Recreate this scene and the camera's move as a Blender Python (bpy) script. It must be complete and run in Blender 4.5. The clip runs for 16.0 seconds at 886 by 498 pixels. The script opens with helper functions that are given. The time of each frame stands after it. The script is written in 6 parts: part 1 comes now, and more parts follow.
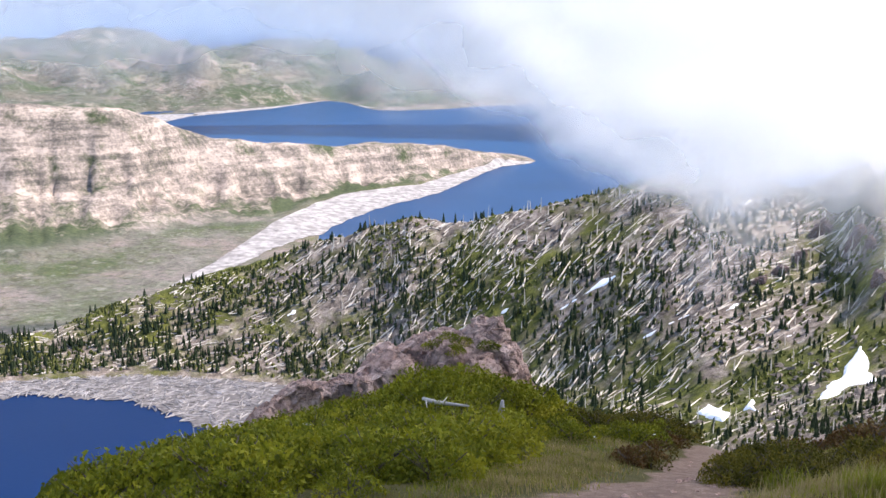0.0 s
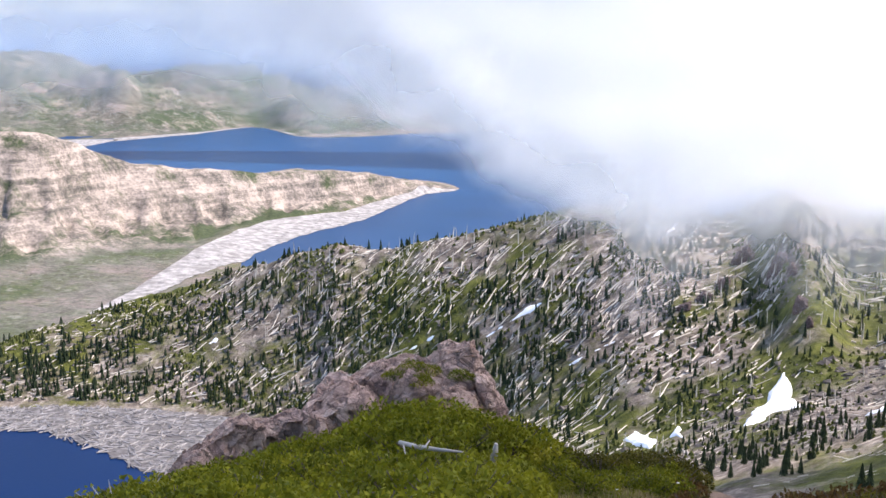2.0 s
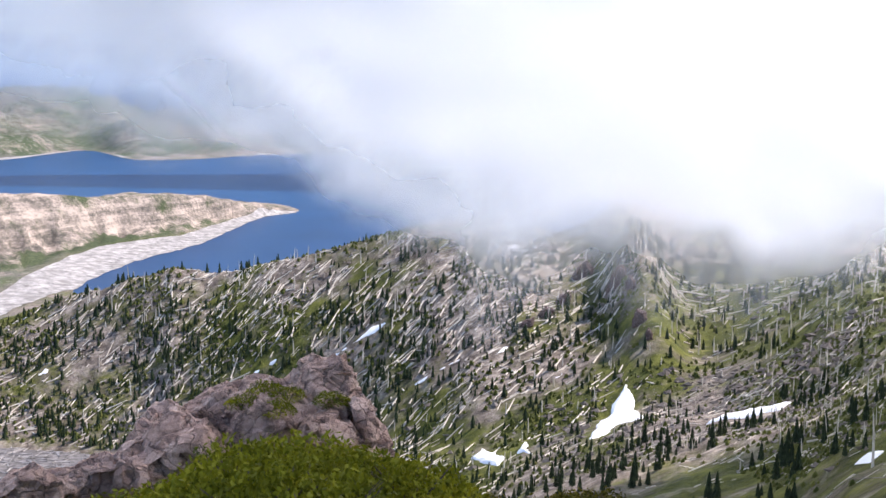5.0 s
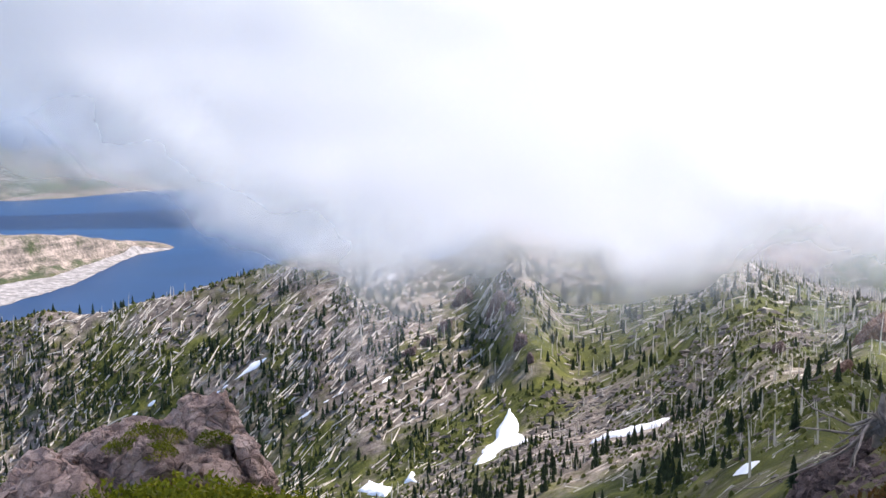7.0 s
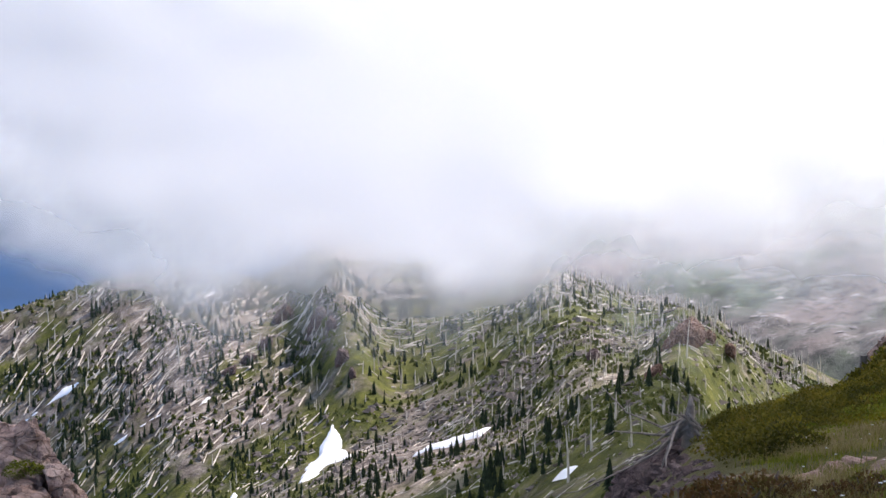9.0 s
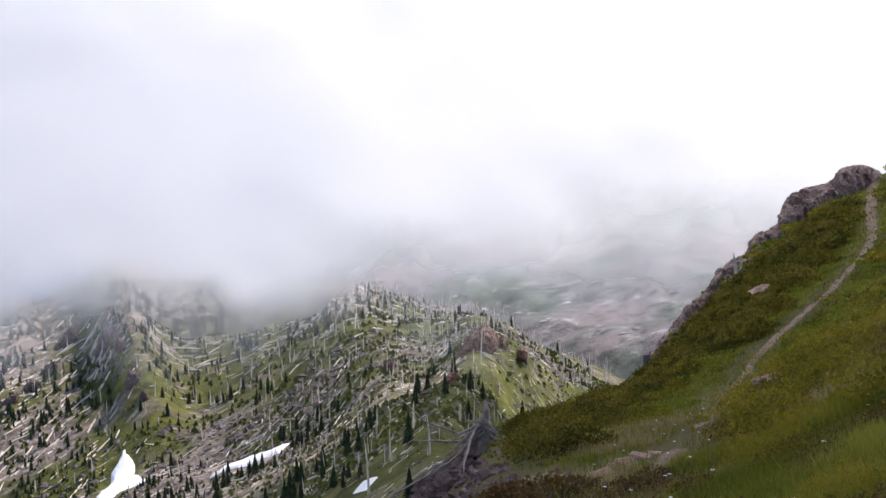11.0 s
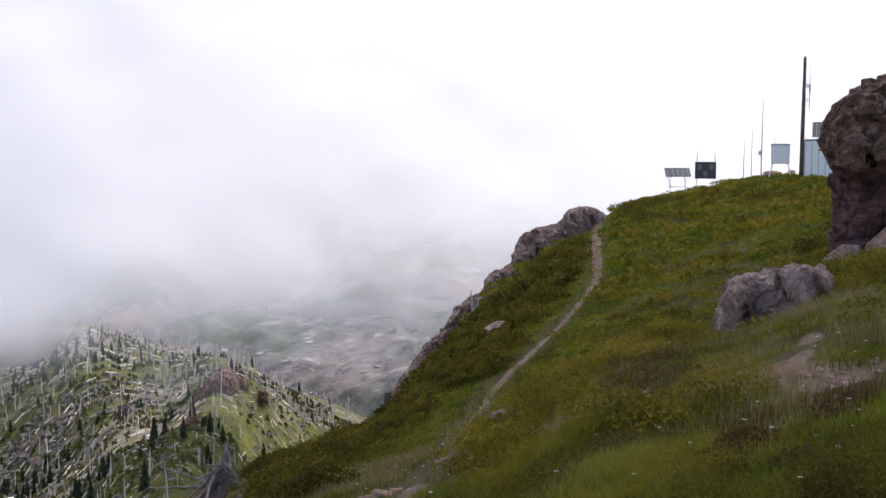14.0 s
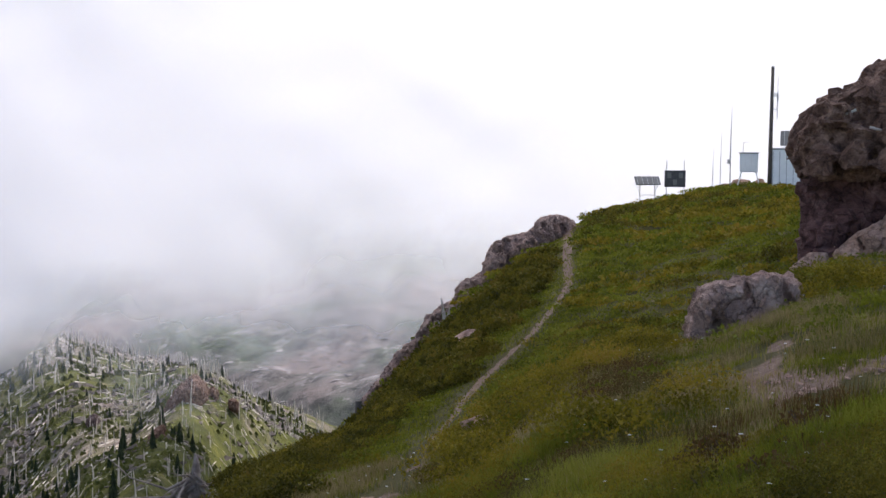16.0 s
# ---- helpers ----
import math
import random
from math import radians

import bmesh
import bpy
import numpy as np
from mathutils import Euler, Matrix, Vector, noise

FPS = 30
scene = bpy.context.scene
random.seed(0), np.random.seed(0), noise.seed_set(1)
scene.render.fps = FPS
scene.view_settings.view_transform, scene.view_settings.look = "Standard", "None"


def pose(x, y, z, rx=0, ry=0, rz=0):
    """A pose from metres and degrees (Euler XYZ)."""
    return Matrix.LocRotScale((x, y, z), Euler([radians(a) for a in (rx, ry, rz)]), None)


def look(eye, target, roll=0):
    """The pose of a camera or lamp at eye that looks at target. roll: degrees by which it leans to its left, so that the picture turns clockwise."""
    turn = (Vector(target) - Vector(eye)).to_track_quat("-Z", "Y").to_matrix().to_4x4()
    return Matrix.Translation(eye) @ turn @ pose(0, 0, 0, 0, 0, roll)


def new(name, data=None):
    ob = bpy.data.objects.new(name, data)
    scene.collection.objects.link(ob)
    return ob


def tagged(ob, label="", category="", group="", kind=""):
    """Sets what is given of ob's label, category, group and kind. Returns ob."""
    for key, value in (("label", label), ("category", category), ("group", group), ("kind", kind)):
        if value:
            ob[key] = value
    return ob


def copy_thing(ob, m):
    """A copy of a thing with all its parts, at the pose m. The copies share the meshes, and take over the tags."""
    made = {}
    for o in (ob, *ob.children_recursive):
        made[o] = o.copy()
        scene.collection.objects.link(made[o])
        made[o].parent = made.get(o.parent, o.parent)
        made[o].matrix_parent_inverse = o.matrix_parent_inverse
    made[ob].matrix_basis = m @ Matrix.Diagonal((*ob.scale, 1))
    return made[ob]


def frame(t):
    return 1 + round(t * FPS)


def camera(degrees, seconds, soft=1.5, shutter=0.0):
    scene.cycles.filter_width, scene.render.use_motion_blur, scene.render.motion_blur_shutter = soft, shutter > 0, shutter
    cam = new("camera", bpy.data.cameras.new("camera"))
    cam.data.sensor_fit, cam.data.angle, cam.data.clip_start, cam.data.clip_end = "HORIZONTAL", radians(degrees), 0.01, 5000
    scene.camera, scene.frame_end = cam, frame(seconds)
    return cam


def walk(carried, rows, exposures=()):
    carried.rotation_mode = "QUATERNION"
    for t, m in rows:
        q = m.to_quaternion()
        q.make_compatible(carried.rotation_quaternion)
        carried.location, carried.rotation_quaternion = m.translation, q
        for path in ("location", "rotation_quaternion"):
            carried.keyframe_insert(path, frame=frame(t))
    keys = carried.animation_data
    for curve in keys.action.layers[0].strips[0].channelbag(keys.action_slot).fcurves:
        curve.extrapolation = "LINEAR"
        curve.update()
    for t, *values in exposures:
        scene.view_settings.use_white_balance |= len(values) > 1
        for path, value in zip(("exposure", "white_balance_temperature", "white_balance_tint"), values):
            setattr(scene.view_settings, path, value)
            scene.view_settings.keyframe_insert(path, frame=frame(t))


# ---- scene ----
cam = camera(41.28, 16.0)
EXPOSURES = [(0, 1.35, 6700, 16), (3.2, 1.2, 6700, 16), (6, 1.15, 6700, 16), (9, 0.95, 6750, 17), (12.5, 0.7, 6800, 18), (16, 0.6, 6800, 18)]
# seconds, eye x, y, z, heading (clockwise from y), pitch, lean
PATH = [
    (0, 0.900, -6.080, 3.360, -3.700, -11.720, -0.400),
    (0.5, 0.780, -5.800, 3.260, -3.000, -11.620, -0.300),
    (1, 0.600, -5.350, 3.120, -2.000, -11.400, 0.000),
    (1.5, 0.360, -4.700, 2.950, -0.720, -11.000, 0.250),
    (2, 0.200, -3.600, 2.650, 0.080, -10.380, 0.420),
    (2.5, 0.090, -1.750, 2.120, 0.980, -9.540, 0.460),
    (3, 0.004, -0.120, 1.640, 1.428, -8.969, 0.460),
    (3.2, 0.000, 0.000, 1.600, 1.505, -8.904, 0.428),
    (5.3, 0.000, 0.000, 1.600, 8.619, -9.325, 0.274),
    (5.5, 0.000, 0.000, 1.600, 8.919, -9.272, -0.107),
    (6, 0.000, 0.000, 1.600, 11.505, -8.236, -0.745),
    (6.5, 0.000, 0.000, 1.600, 13.338, -7.898, -0.784),
    (7, 0.000, 0.000, 1.600, 13.863, -7.831, -0.579),
    (7.5, 0.000, 0.000, 1.600, 14.489, -8.130, -0.738),
    (8, 0.000, 0.000, 1.600, 17.120, -7.739, -0.720),
    (8.5, 0.000, 0.000, 1.600, 20.013, -7.330, -0.547),
    (9, 0.000, 0.000, 1.600, 22.713, -7.190, -0.548),
    (9.5, 0.000, 0.000, 1.600, 25.255, -7.083, -0.359),
    (10, 0.000, 0.000, 1.600, 27.866, -6.993, -0.367),
    (10.2, 0.000, 0.000, 1.600, 28.967, -7.051, -0.635),
    (12.3, 0.000, 0.000, 1.600, 38.468, -5.352, -0.312),
    (12.5, 0.000, 0.000, 1.600, 39.440, -5.268, -0.278),
    (13, 0.000, 0.000, 1.600, 41.675, -5.267, 0.214),
    (13.5, 0.000, 0.000, 1.600, 43.230, -5.118, 0.167),
    (14, 0.000, 0.000, 1.600, 45.448, -4.885, 0.103),
    (14.5, 0.000, 0.000, 1.600, 47.721, -4.752, 0.399),
    (15, 0.000, 0.000, 1.600, 47.683, -4.620, 0.076),
    (15.5, 0.000, 0.000, 1.600, 47.162, -4.618, 0.071),
    (16, 0.000, 0.000, 1.600, 46.866, -4.475, 0.141),
]
walk(cam, [(t, pose(x, y, z, 0, 0, -h) @ pose(0, 0, 0, 90 + p) @ pose(0, 0, 0, 0, 0, r)) for t, x, y, z, h, p, r in PATH],
     EXPOSURES)

# world, sun
SUN_AZ, SUN_EL = 78.0, 50.0
world = bpy.data.worlds.new("sky")
scene.world = world
world.use_nodes = True
wn = world.node_tree.nodes
sky = wn.new("ShaderNodeTexSky")
sky.sky_type, sky.sun_disc = "NISHITA", False
sky.sun_elevation, sky.sun_rotation = radians(SUN_EL), radians(SUN_AZ)
sky.altitude, sky.air_density, sky.dust_density = 1700, 1.0, 0.6
wn["Background"].inputs[1].default_value = 0.16
world.node_tree.links.new(sky.outputs[0], wn["Background"].inputs[0])
sun = new("sun", bpy.data.lights.new("sun", "SUN"))
sun.data.energy, sun.data.angle, sun.data.color = 3.6, radians(2.0), (1.0, 0.95, 0.88)
sun.matrix_world = look((math.sin(radians(SUN_AZ)) * 100, math.cos(radians(SUN_AZ)) * 100, 100 * math.tan(radians(SUN_EL))), (0, 0, 0))

# ---- materials ----
def mat(name, rough=0.9, spec=0.25):
    m = bpy.data.materials.new(name)
    m.use_nodes = True
    b = m.node_tree.nodes["Principled BSDF"]
    b.inputs["Roughness"].default_value = rough
    b.inputs["Specular IOR Level"].default_value = spec
    return m, m.node_tree.nodes, m.node_tree.links, b


def tex(n, l, scale, detail=6, kind="ShaderNodeTexNoise", coord="Object", stretch=None, rough=0.6):
    tc = n.new("ShaderNodeTexCoord")
    t = n.new(kind)
    t.inputs["Scale"].default_value = scale
    if kind == "ShaderNodeTexNoise":
        t.inputs["Detail"].default_value = detail
        t.inputs["Roughness"].default_value = rough
    src = tc.outputs[coord]
    if stretch:
        mp = n.new("ShaderNodeMapping")
        mp.inputs["Scale"].default_value = stretch
        l.new(src, mp.inputs["Vector"])
        src = mp.outputs["Vector"]
    l.new(src, t.inputs["Vector"])
    return t.outputs["Distance" if kind == "ShaderNodeTexVoronoi" else 0]


def ramp(n, l, src, stops):
    r = n.new("ShaderNodeValToRGB")
    e = r.color_ramp.elements
    while len(e) < len(stops):
        e.new(0.5)
    for k, (p, c) in enumerate(stops):
        e[k].position = p
        e[k].color = (c, c, c, 1) if isinstance(c, (int, float)) else (*c, 1)
    l.new(src, r.inputs[0])
    return r.outputs[0]


def mix(n, l, fac, a, b, blend="MIX"):
    x = n.new("ShaderNodeMix")
    x.data_type, x.blend_type = "RGBA", blend
    for sock, v in ((x.inputs[0], fac), (x.inputs[6], a), (x.inputs[7], b)):
        if isinstance(v, (int, float)):
            sock.default_value = v
        elif isinstance(v, tuple):
            sock.default_value = (*v, 1)
        else:
            l.new(v, sock)
    return x.outputs[2]


def calc(n, l, op, a, b=0.0, clamp=False):
    x = n.new("ShaderNodeMath")
    x.operation, x.use_clamp = op, clamp
    for sock, v in ((x.inputs[0], a), (x.inputs[1], b)):
        if isinstance(v, (int, float)):
            sock.default_value = v
        else:
            l.new(v, sock)
    return x.outputs[0]


def bump(n, l, b, src, strength, dist):
    k = n.new("ShaderNodeBump")
    k.inputs["Strength"].default_value, k.inputs["Distance"].default_value = strength, dist
    l.new(src, k.inputs["Height"])
    l.new(k.outputs[0], b.inputs["Normal"])


def mottled(name, c0, c1, scale, rough=0.9, bump_d=0.0, c2=None, scale2=None, spec=0.2, rnd=0.0):
    m, n, l, b = mat(name, rough, spec)
    col = ramp(n, l, tex(n, l, scale), [(0.3, c0), (0.7, c1)])
    if c2:
        col = mix(n, l, ramp(n, l, tex(n, l, scale2, 4), [(0.5, 0.0), (0.68, 1.0)]), col, c2)
    if rnd:
        oi = n.new("ShaderNodeObjectInfo")
        hv = n.new("ShaderNodeHueSaturation")
        l.new(calc(n, l, "MULTIPLY_ADD", oi.outputs["Random"], rnd), hv.inputs["Value"])
        hv.inputs["Value"].links[0].from_node.inputs[2].default_value = 1 - rnd / 2
        l.new(col, hv.inputs["Color"])
        col = hv.outputs[0]
    l.new(col, b.inputs["Base Color"])
    if bump_d:
        bump(n, l, b, tex(n, l, scale * 3, 8), 0.7, bump_d)
    return m


def leafy(name, cols, spec=0.12, rough=0.6, patch=0.33):
    """Foliage whose colour differs from leaf to leaf."""
    m, n, l, b = mat(name, rough, spec)
    g = n.new("ShaderNodeNewGeometry")
    oi = n.new("ShaderNodeObjectInfo")
    drift = ramp(n, l, tex(n, l, patch, 4), [(0.36, 0.0), (0.64, 1.0)])
    clump = ramp(n, l, tex(n, l, 1.15, 3), [(0.4, 0.0), (0.6, 1.0)])
    f = calc(n, l, "ADD", calc(n, l, "MULTIPLY", g.outputs["Random Per Island"], 0.26), calc(n, l, "ADD", calc(n, l, "MULTIPLY", oi.outputs["Random"], 0.12), calc(n, l, "ADD", calc(n, l, "MULTIPLY", drift, 0.24), calc(n, l, "MULTIPLY", clump, 0.38))))
    col = ramp(n, l, f, [(k / (len(cols) - 1), c) for k, c in enumerate(cols)])
    l.new(col, b.inputs["Base Color"])
    tr = n.new("ShaderNodeBsdfTranslucent")
    l.new(col, tr.inputs[0])
    ms = n.new("ShaderNodeMixShader")
    ms.inputs[0].default_value = 0.35
    l.new(b.outputs[0], ms.inputs[1])
    l.new(tr.outputs[0], ms.inputs[2])
    l.new(ms.outputs[0], n["Material Output"].inputs[0])
    return m


def ground_material():
    m, n, l, b = mat("ground_cover", 0.95, 0.15)
    at = n.new("ShaderNodeAttribute")
    at.attribute_name = "zone"
    sep = n.new("ShaderNodeSeparateColor")
    l.new(at.outputs["Color"], sep.inputs[0])
    veg, cliff, path = sep.outputs
    a2 = n.new("ShaderNodeAttribute")
    a2.attribute_name = "near"
    near = a2.outputs["Fac"]
    # far soil: grey-brown pumice with scattered stones
    soil = ramp(n, l, tex(n, l, 0.2, 12, rough=0.8), [(0.38, (0.058, 0.045, 0.037)), (0.5, (0.18, 0.146, 0.121)), (0.62, (0.4, 0.338, 0.284))])
    green = ramp(n, l, tex(n, l, 0.16, 12, rough=0.78), [(0.36, (0.026, 0.03, 0.01)), (0.5, (0.075, 0.082, 0.018)), (0.64, (0.155, 0.152, 0.034))])
    vm = ramp(n, l, calc(n, l, "ADD", calc(n, l, "SUBTRACT", tex(n, l, 0.045, 10, rough=0.72), 0.5), veg), [(0.44, 0.0), (0.58, 1.0)])
    col = mix(n, l, vm, soil, green)
    # cliffs: pale pinkish rock in vertical gullies with green ledges
    layers = tex(n, l, 0.05, 8, rough=0.7, stretch=(0.15, 0.15, 2.0))
    flutes = tex(n, l, 0.04, 9, rough=0.75, stretch=(1, 1, 0.12))
    grain = tex(n, l, 0.15, 12, rough=0.85)
    strata = calc(n, l, "ADD", calc(n, l, "MULTIPLY", layers, 0.32), calc(n, l, "ADD", calc(n, l, "MULTIPLY", flutes, 0.28), calc(n, l, "MULTIPLY", grain, 0.4)))
    rock = ramp(n, l, strata, [(0.43, (0.08, 0.072, 0.062)), (0.475, (0.17, 0.145, 0.122)), (0.505, (0.25, 0.205, 0.172)), (0.55, (0.43, 0.35, 0.295))])
    ledge = ramp(n, l, calc(n, l, "ADD", calc(n, l, "SUBTRACT", tex(n, l, 0.014, 10, rough=0.75), 0.5), veg), [(0.43, 0.0), (0.55, 1.0)])
    moss = ramp(n, l, grain, [(0.38, (0.028, 0.04, 0.022)), (0.6, (0.085, 0.1, 0.05))])
    rock = mix(n, l, ledge, rock, moss)
    col = mix(n, l, cliff, col, rock)
    # stony plain beyond the spur: dark grey-green flats with pale pumice streaks
    streak = tex(n, l, 0.045, 12, rough=0.75)
    patch = tex(n, l, 0.005, 9, rough=0.65)
    flat = ramp(n, l, patch, [(0.42, (0.07, 0.095, 0.055)), (0.5, (0.14, 0.135, 0.12)), (0.58, (0.22, 0.18, 0.165))])
    flat = mix(n, l, ramp(n, l, streak, [(0.54, 0.0), (0.62, 0.6)]), flat, (0.38, 0.35, 0.335))
    flat = mix(n, l, ramp(n, l, tex(n, l, 0.06, 12, rough=0.8), [(0.38, 0.8), (0.52, 0.0)]), flat, (0.03, 0.034, 0.03))
    col = mix(n, l, at.outputs["Alpha"], col, flat)
    # near soil under the plants
    ns = ramp(n, l, tex(n, l, 3.0, 10, rough=0.7), [(0.3, (0.035, 0.03, 0.012)), (0.5, (0.08, 0.068, 0.024)), (0.75, (0.15, 0.12, 0.06))])
    hill = ramp(n, l, tex(n, l, 0.35, 10, rough=0.75), [(0.3, (0.032, 0.033, 0.008)), (0.5, (0.062, 0.06, 0.013)), (0.7, (0.11, 0.095, 0.024))])
    ns = mix(n, l, 0.6, ns, hill)
    col = mix(n, l, near, col, ns)
    grav = ramp(n, l, tex(n, l, 9.0, 12, rough=0.85), [(0.3, (0.08, 0.052, 0.038)), (0.5, (0.2, 0.136, 0.102)), (0.7, (0.36, 0.27, 0.215))])
    pm = ramp(n, l, calc(n, l, "ADD", calc(n, l, "MULTIPLY", calc(n, l, "SUBTRACT", tex(n, l, 2.2, 6), 0.5), 0.8), path), [(0.42, 0.0), (0.56, 1.0)])
    col = mix(n, l, pm, col, grav)
    l.new(col, b.inputs["Base Color"])
    big = calc(n, l, "MULTIPLY", calc(n, l, "MULTIPLY", tex(n, l, 0.5, 8, rough=0.7), 0.9), calc(n, l, "SUBTRACT", 1.0, near))
    bump(n, l, b, calc(n, l, "ADD", big, calc(n, l, "MULTIPLY", tex(n, l, 6.0, 10, rough=0.75), 0.05)), 0.8, 1.0)
    return m


def water_material(name, deep):
    m, n, l, b = mat(name, 0.3, 0.04)
    col = ramp(n, l, tex(n, l, 0.006, 3), [(0.3, deep), (0.7, tuple(c * 1.25 for c in deep))])
    l.new(col, b.inputs["Base Color"])
    bump(n, l, b, tex(n, l, 0.8, 3), 0.12, 0.2)
    return m


def cloud_material(name, dens, fine):
    m, n, l, b = mat(name)
    n.remove(b)
    at = n.new("ShaderNodeAttribute")
    at.attribute_name = "thickness"
    f1 = calc(n, l, "MULTIPLY", calc(n, l, "SUBTRACT", tex(n, l, fine, 5, rough=0.55), 0.5), 0.5)
    edge = calc(n, l, "MULTIPLY", calc(n, l, "MULTIPLY", at.outputs["Fac"], calc(n, l, "SUBTRACT", 1.0, at.outputs["Fac"])), 4.0)
    d = calc(n, l, "MULTIPLY_ADD", f1, edge)
    l.new(at.outputs["Fac"], d.node.inputs[2])
    d = calc(n, l, "MULTIPLY", d, dens, True)
    di, tl, tp = n.new("ShaderNodeBsdfDiffuse"), n.new("ShaderNodeBsdfTranslucent"), n.new("ShaderNodeBsdfTransparent")
    for s in (di, tl):
        s.inputs[0].default_value = (0.94, 0.94, 0.95, 1)
    m1, m2 = n.new("ShaderNodeMixShader"), n.new("ShaderNodeMixShader")
    m1.inputs[0].default_value = 0.65
    l.new(di.outputs[0], m1.inputs[1]), l.new(tl.outputs[0], m1.inputs[2])
    l.new(d, m2.inputs[0])
    l.new(tp.outputs[0], m2.inputs[1]), l.new(m1.outputs[0], m2.inputs[2])
    l.new(m2.outputs[0], n["Material Output"].inputs[0])
    return m


def rock_material(name, c0, c1, c2, scale=1.0):
    m, n, l, b = mat(name, 0.88, 0.25)
    col = ramp(n, l, tex(n, l, 2.2 * scale, 14, rough=0.78), [(0.34, c0), (0.5, c1), (0.68, c2)])
    lich = ramp(n, l, tex(n, l, 9.0 * scale, 10, rough=0.75), [(0.56, 0.0), (0.68, 0.45)])
    col = mix(n, l, lich, col, tuple(0.9 * q + 0.03 for q in c2))
    vein = ramp(n, l, tex(n, l, 1.1 * scale, 9, rough=0.7, stretch=(1, 1, 2.4)), [(0.455, 1.0), (0.49, 0.3), (0.515, 1.0)])
    col = mix(n, l, 0.5, col, vein, "MULTIPLY")
    warp = n.new("ShaderNodeTexCoord")
    wob = n.new("ShaderNodeTexNoise")
    wob.inputs["Scale"].default_value, wob.inputs["Detail"].default_value = 1.6 * scale, 4
    l.new(warp.outputs["Object"], wob.inputs["Vector"])
    joint = n.new("ShaderNodeTexVoronoi")
    joint.feature = "DISTANCE_TO_EDGE"
    joint.inputs["Scale"].default_value = 2.6 * scale
    l.new(mix(n, l, 0.75, warp.outputs["Object"], wob.outputs["Color"], "LINEAR_LIGHT"), joint.inputs["Vector"])
    crack = ramp(n, l, joint.outputs["Distance"], [(0.0, 0.25), (0.025, 0.7), (0.05, 1.0)])
    col = mix(n, l, 0.5, col, crack, "MULTIPLY")
    tone = n.new("ShaderNodeObjectInfo")
    hv = n.new("ShaderNodeHueSaturation")
    l.new(calc(n, l, "ADD", calc(n, l, "MULTIPLY", tone.outputs["Random"], 0.2), 0.92), hv.inputs["Value"])
    l.new(col, hv.inputs["Color"])
    l.new(hv.outputs[0], b.inputs["Base Color"])
    relief = calc(n, l, "ADD", tex(n, l, 6 * scale, 14, rough=0.75), calc(n, l, "MULTIPLY", crack, 0.45))
    bump(n, l, b, relief, 1.0, 0.07 / scale)
    return m


M_GROUND = ground_material()
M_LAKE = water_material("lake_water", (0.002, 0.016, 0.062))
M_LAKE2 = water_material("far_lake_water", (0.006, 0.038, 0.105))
M_ROCK = rock_material("weathered_andesite", (0.2, 0.122, 0.095), (0.48, 0.32, 0.258), (0.68, 0.52, 0.43))
M_ROCK_TOWER = rock_material("brown_andesite", (0.068, 0.036, 0.026), (0.17, 0.098, 0.071), (0.36, 0.235, 0.178))
M_ROCK_MAROON = rock_material("maroon_andesite", (0.055, 0.026, 0.026), (0.135, 0.068, 0.064), (0.25, 0.15, 0.135), 0.7)
M_ROCK_GREY = rock_material("grey_andesite", (0.24, 0.14, 0.105), (0.46, 0.295, 0.225), (0.64, 0.46, 0.37))
M_ROCK_CREST = rock_material("grey_brown_andesite", (0.13, 0.082, 0.068), (0.3, 0.205, 0.17), (0.52, 0.395, 0.335), 0.6)
M_ROCK_DARK = rock_material("dark_rubble", (0.036, 0.023, 0.021), (0.108, 0.072, 0.066), (0.24, 0.17, 0.16), 2.0)
M_DEAD = mottled("bleached_wood", (0.34, 0.3, 0.248), (0.75, 0.68, 0.595), 0.35, 0.8, 0.02)
M_DRIFT = mottled("floating_wood", (0.09, 0.083, 0.08), (0.36, 0.338, 0.33), 0.3, 0.85, 0.02)
M_ROOT = mottled("grey_roots", (0.12, 0.094, 0.078), (0.38, 0.32, 0.275), 5.0, 0.85, 0.01)
M_DEAD_NEAR = mottled("bleached_wood_grain", (0.26, 0.225, 0.19), (0.52, 0.475, 0.42), 6.0, 0.8, 0.01)
M_SNOW = mottled("old_snow", (0.78, 0.78, 0.8), (0.92, 0.92, 0.93), 0.4, 0.7, 0.05)
M_MAT = mottled("driftwood", (0.05, 0.046, 0.045), (0.24, 0.222, 0.218), 0.5, 0.9, 0.2, (0.1, 0.09, 0.088), 0.08)
M_NEEDLE = leafy("fir_needles", [(0.014, 0.022, 0.013), (0.03, 0.045, 0.023), (0.055, 0.075, 0.032)])
M_BARK = mottled("fir_bark", (0.05, 0.04, 0.03), (0.12, 0.1, 0.08), 4.0)
M_SHRUB = leafy("shrub_leaves", [(0.034, 0.042, 0.003), (0.12, 0.132, 0.008), (0.24, 0.235, 0.014), (0.36, 0.31, 0.03)])
M_HEATHER = leafy("heather_leaves", [(0.032, 0.028, 0.004), (0.13, 0.112, 0.009), (0.26, 0.205, 0.017), (0.33, 0.2, 0.035)])
M_SHRUB_DARK = leafy("dark_shrub_leaves", [(0.018, 0.018, 0.003), (0.066, 0.062, 0.007), (0.145, 0.122, 0.013), (0.22, 0.145, 0.028)])
M_GRASS = leafy("grass_blades", [(0.036, 0.044, 0.004), (0.115, 0.132, 0.01), (0.205, 0.215, 0.019), (0.3, 0.275, 0.05)])
M_STRAW = leafy("dry_grass", [(0.13, 0.11, 0.035), (0.24, 0.19, 0.07), (0.36, 0.28, 0.13), (0.24, 0.15, 0.08)])
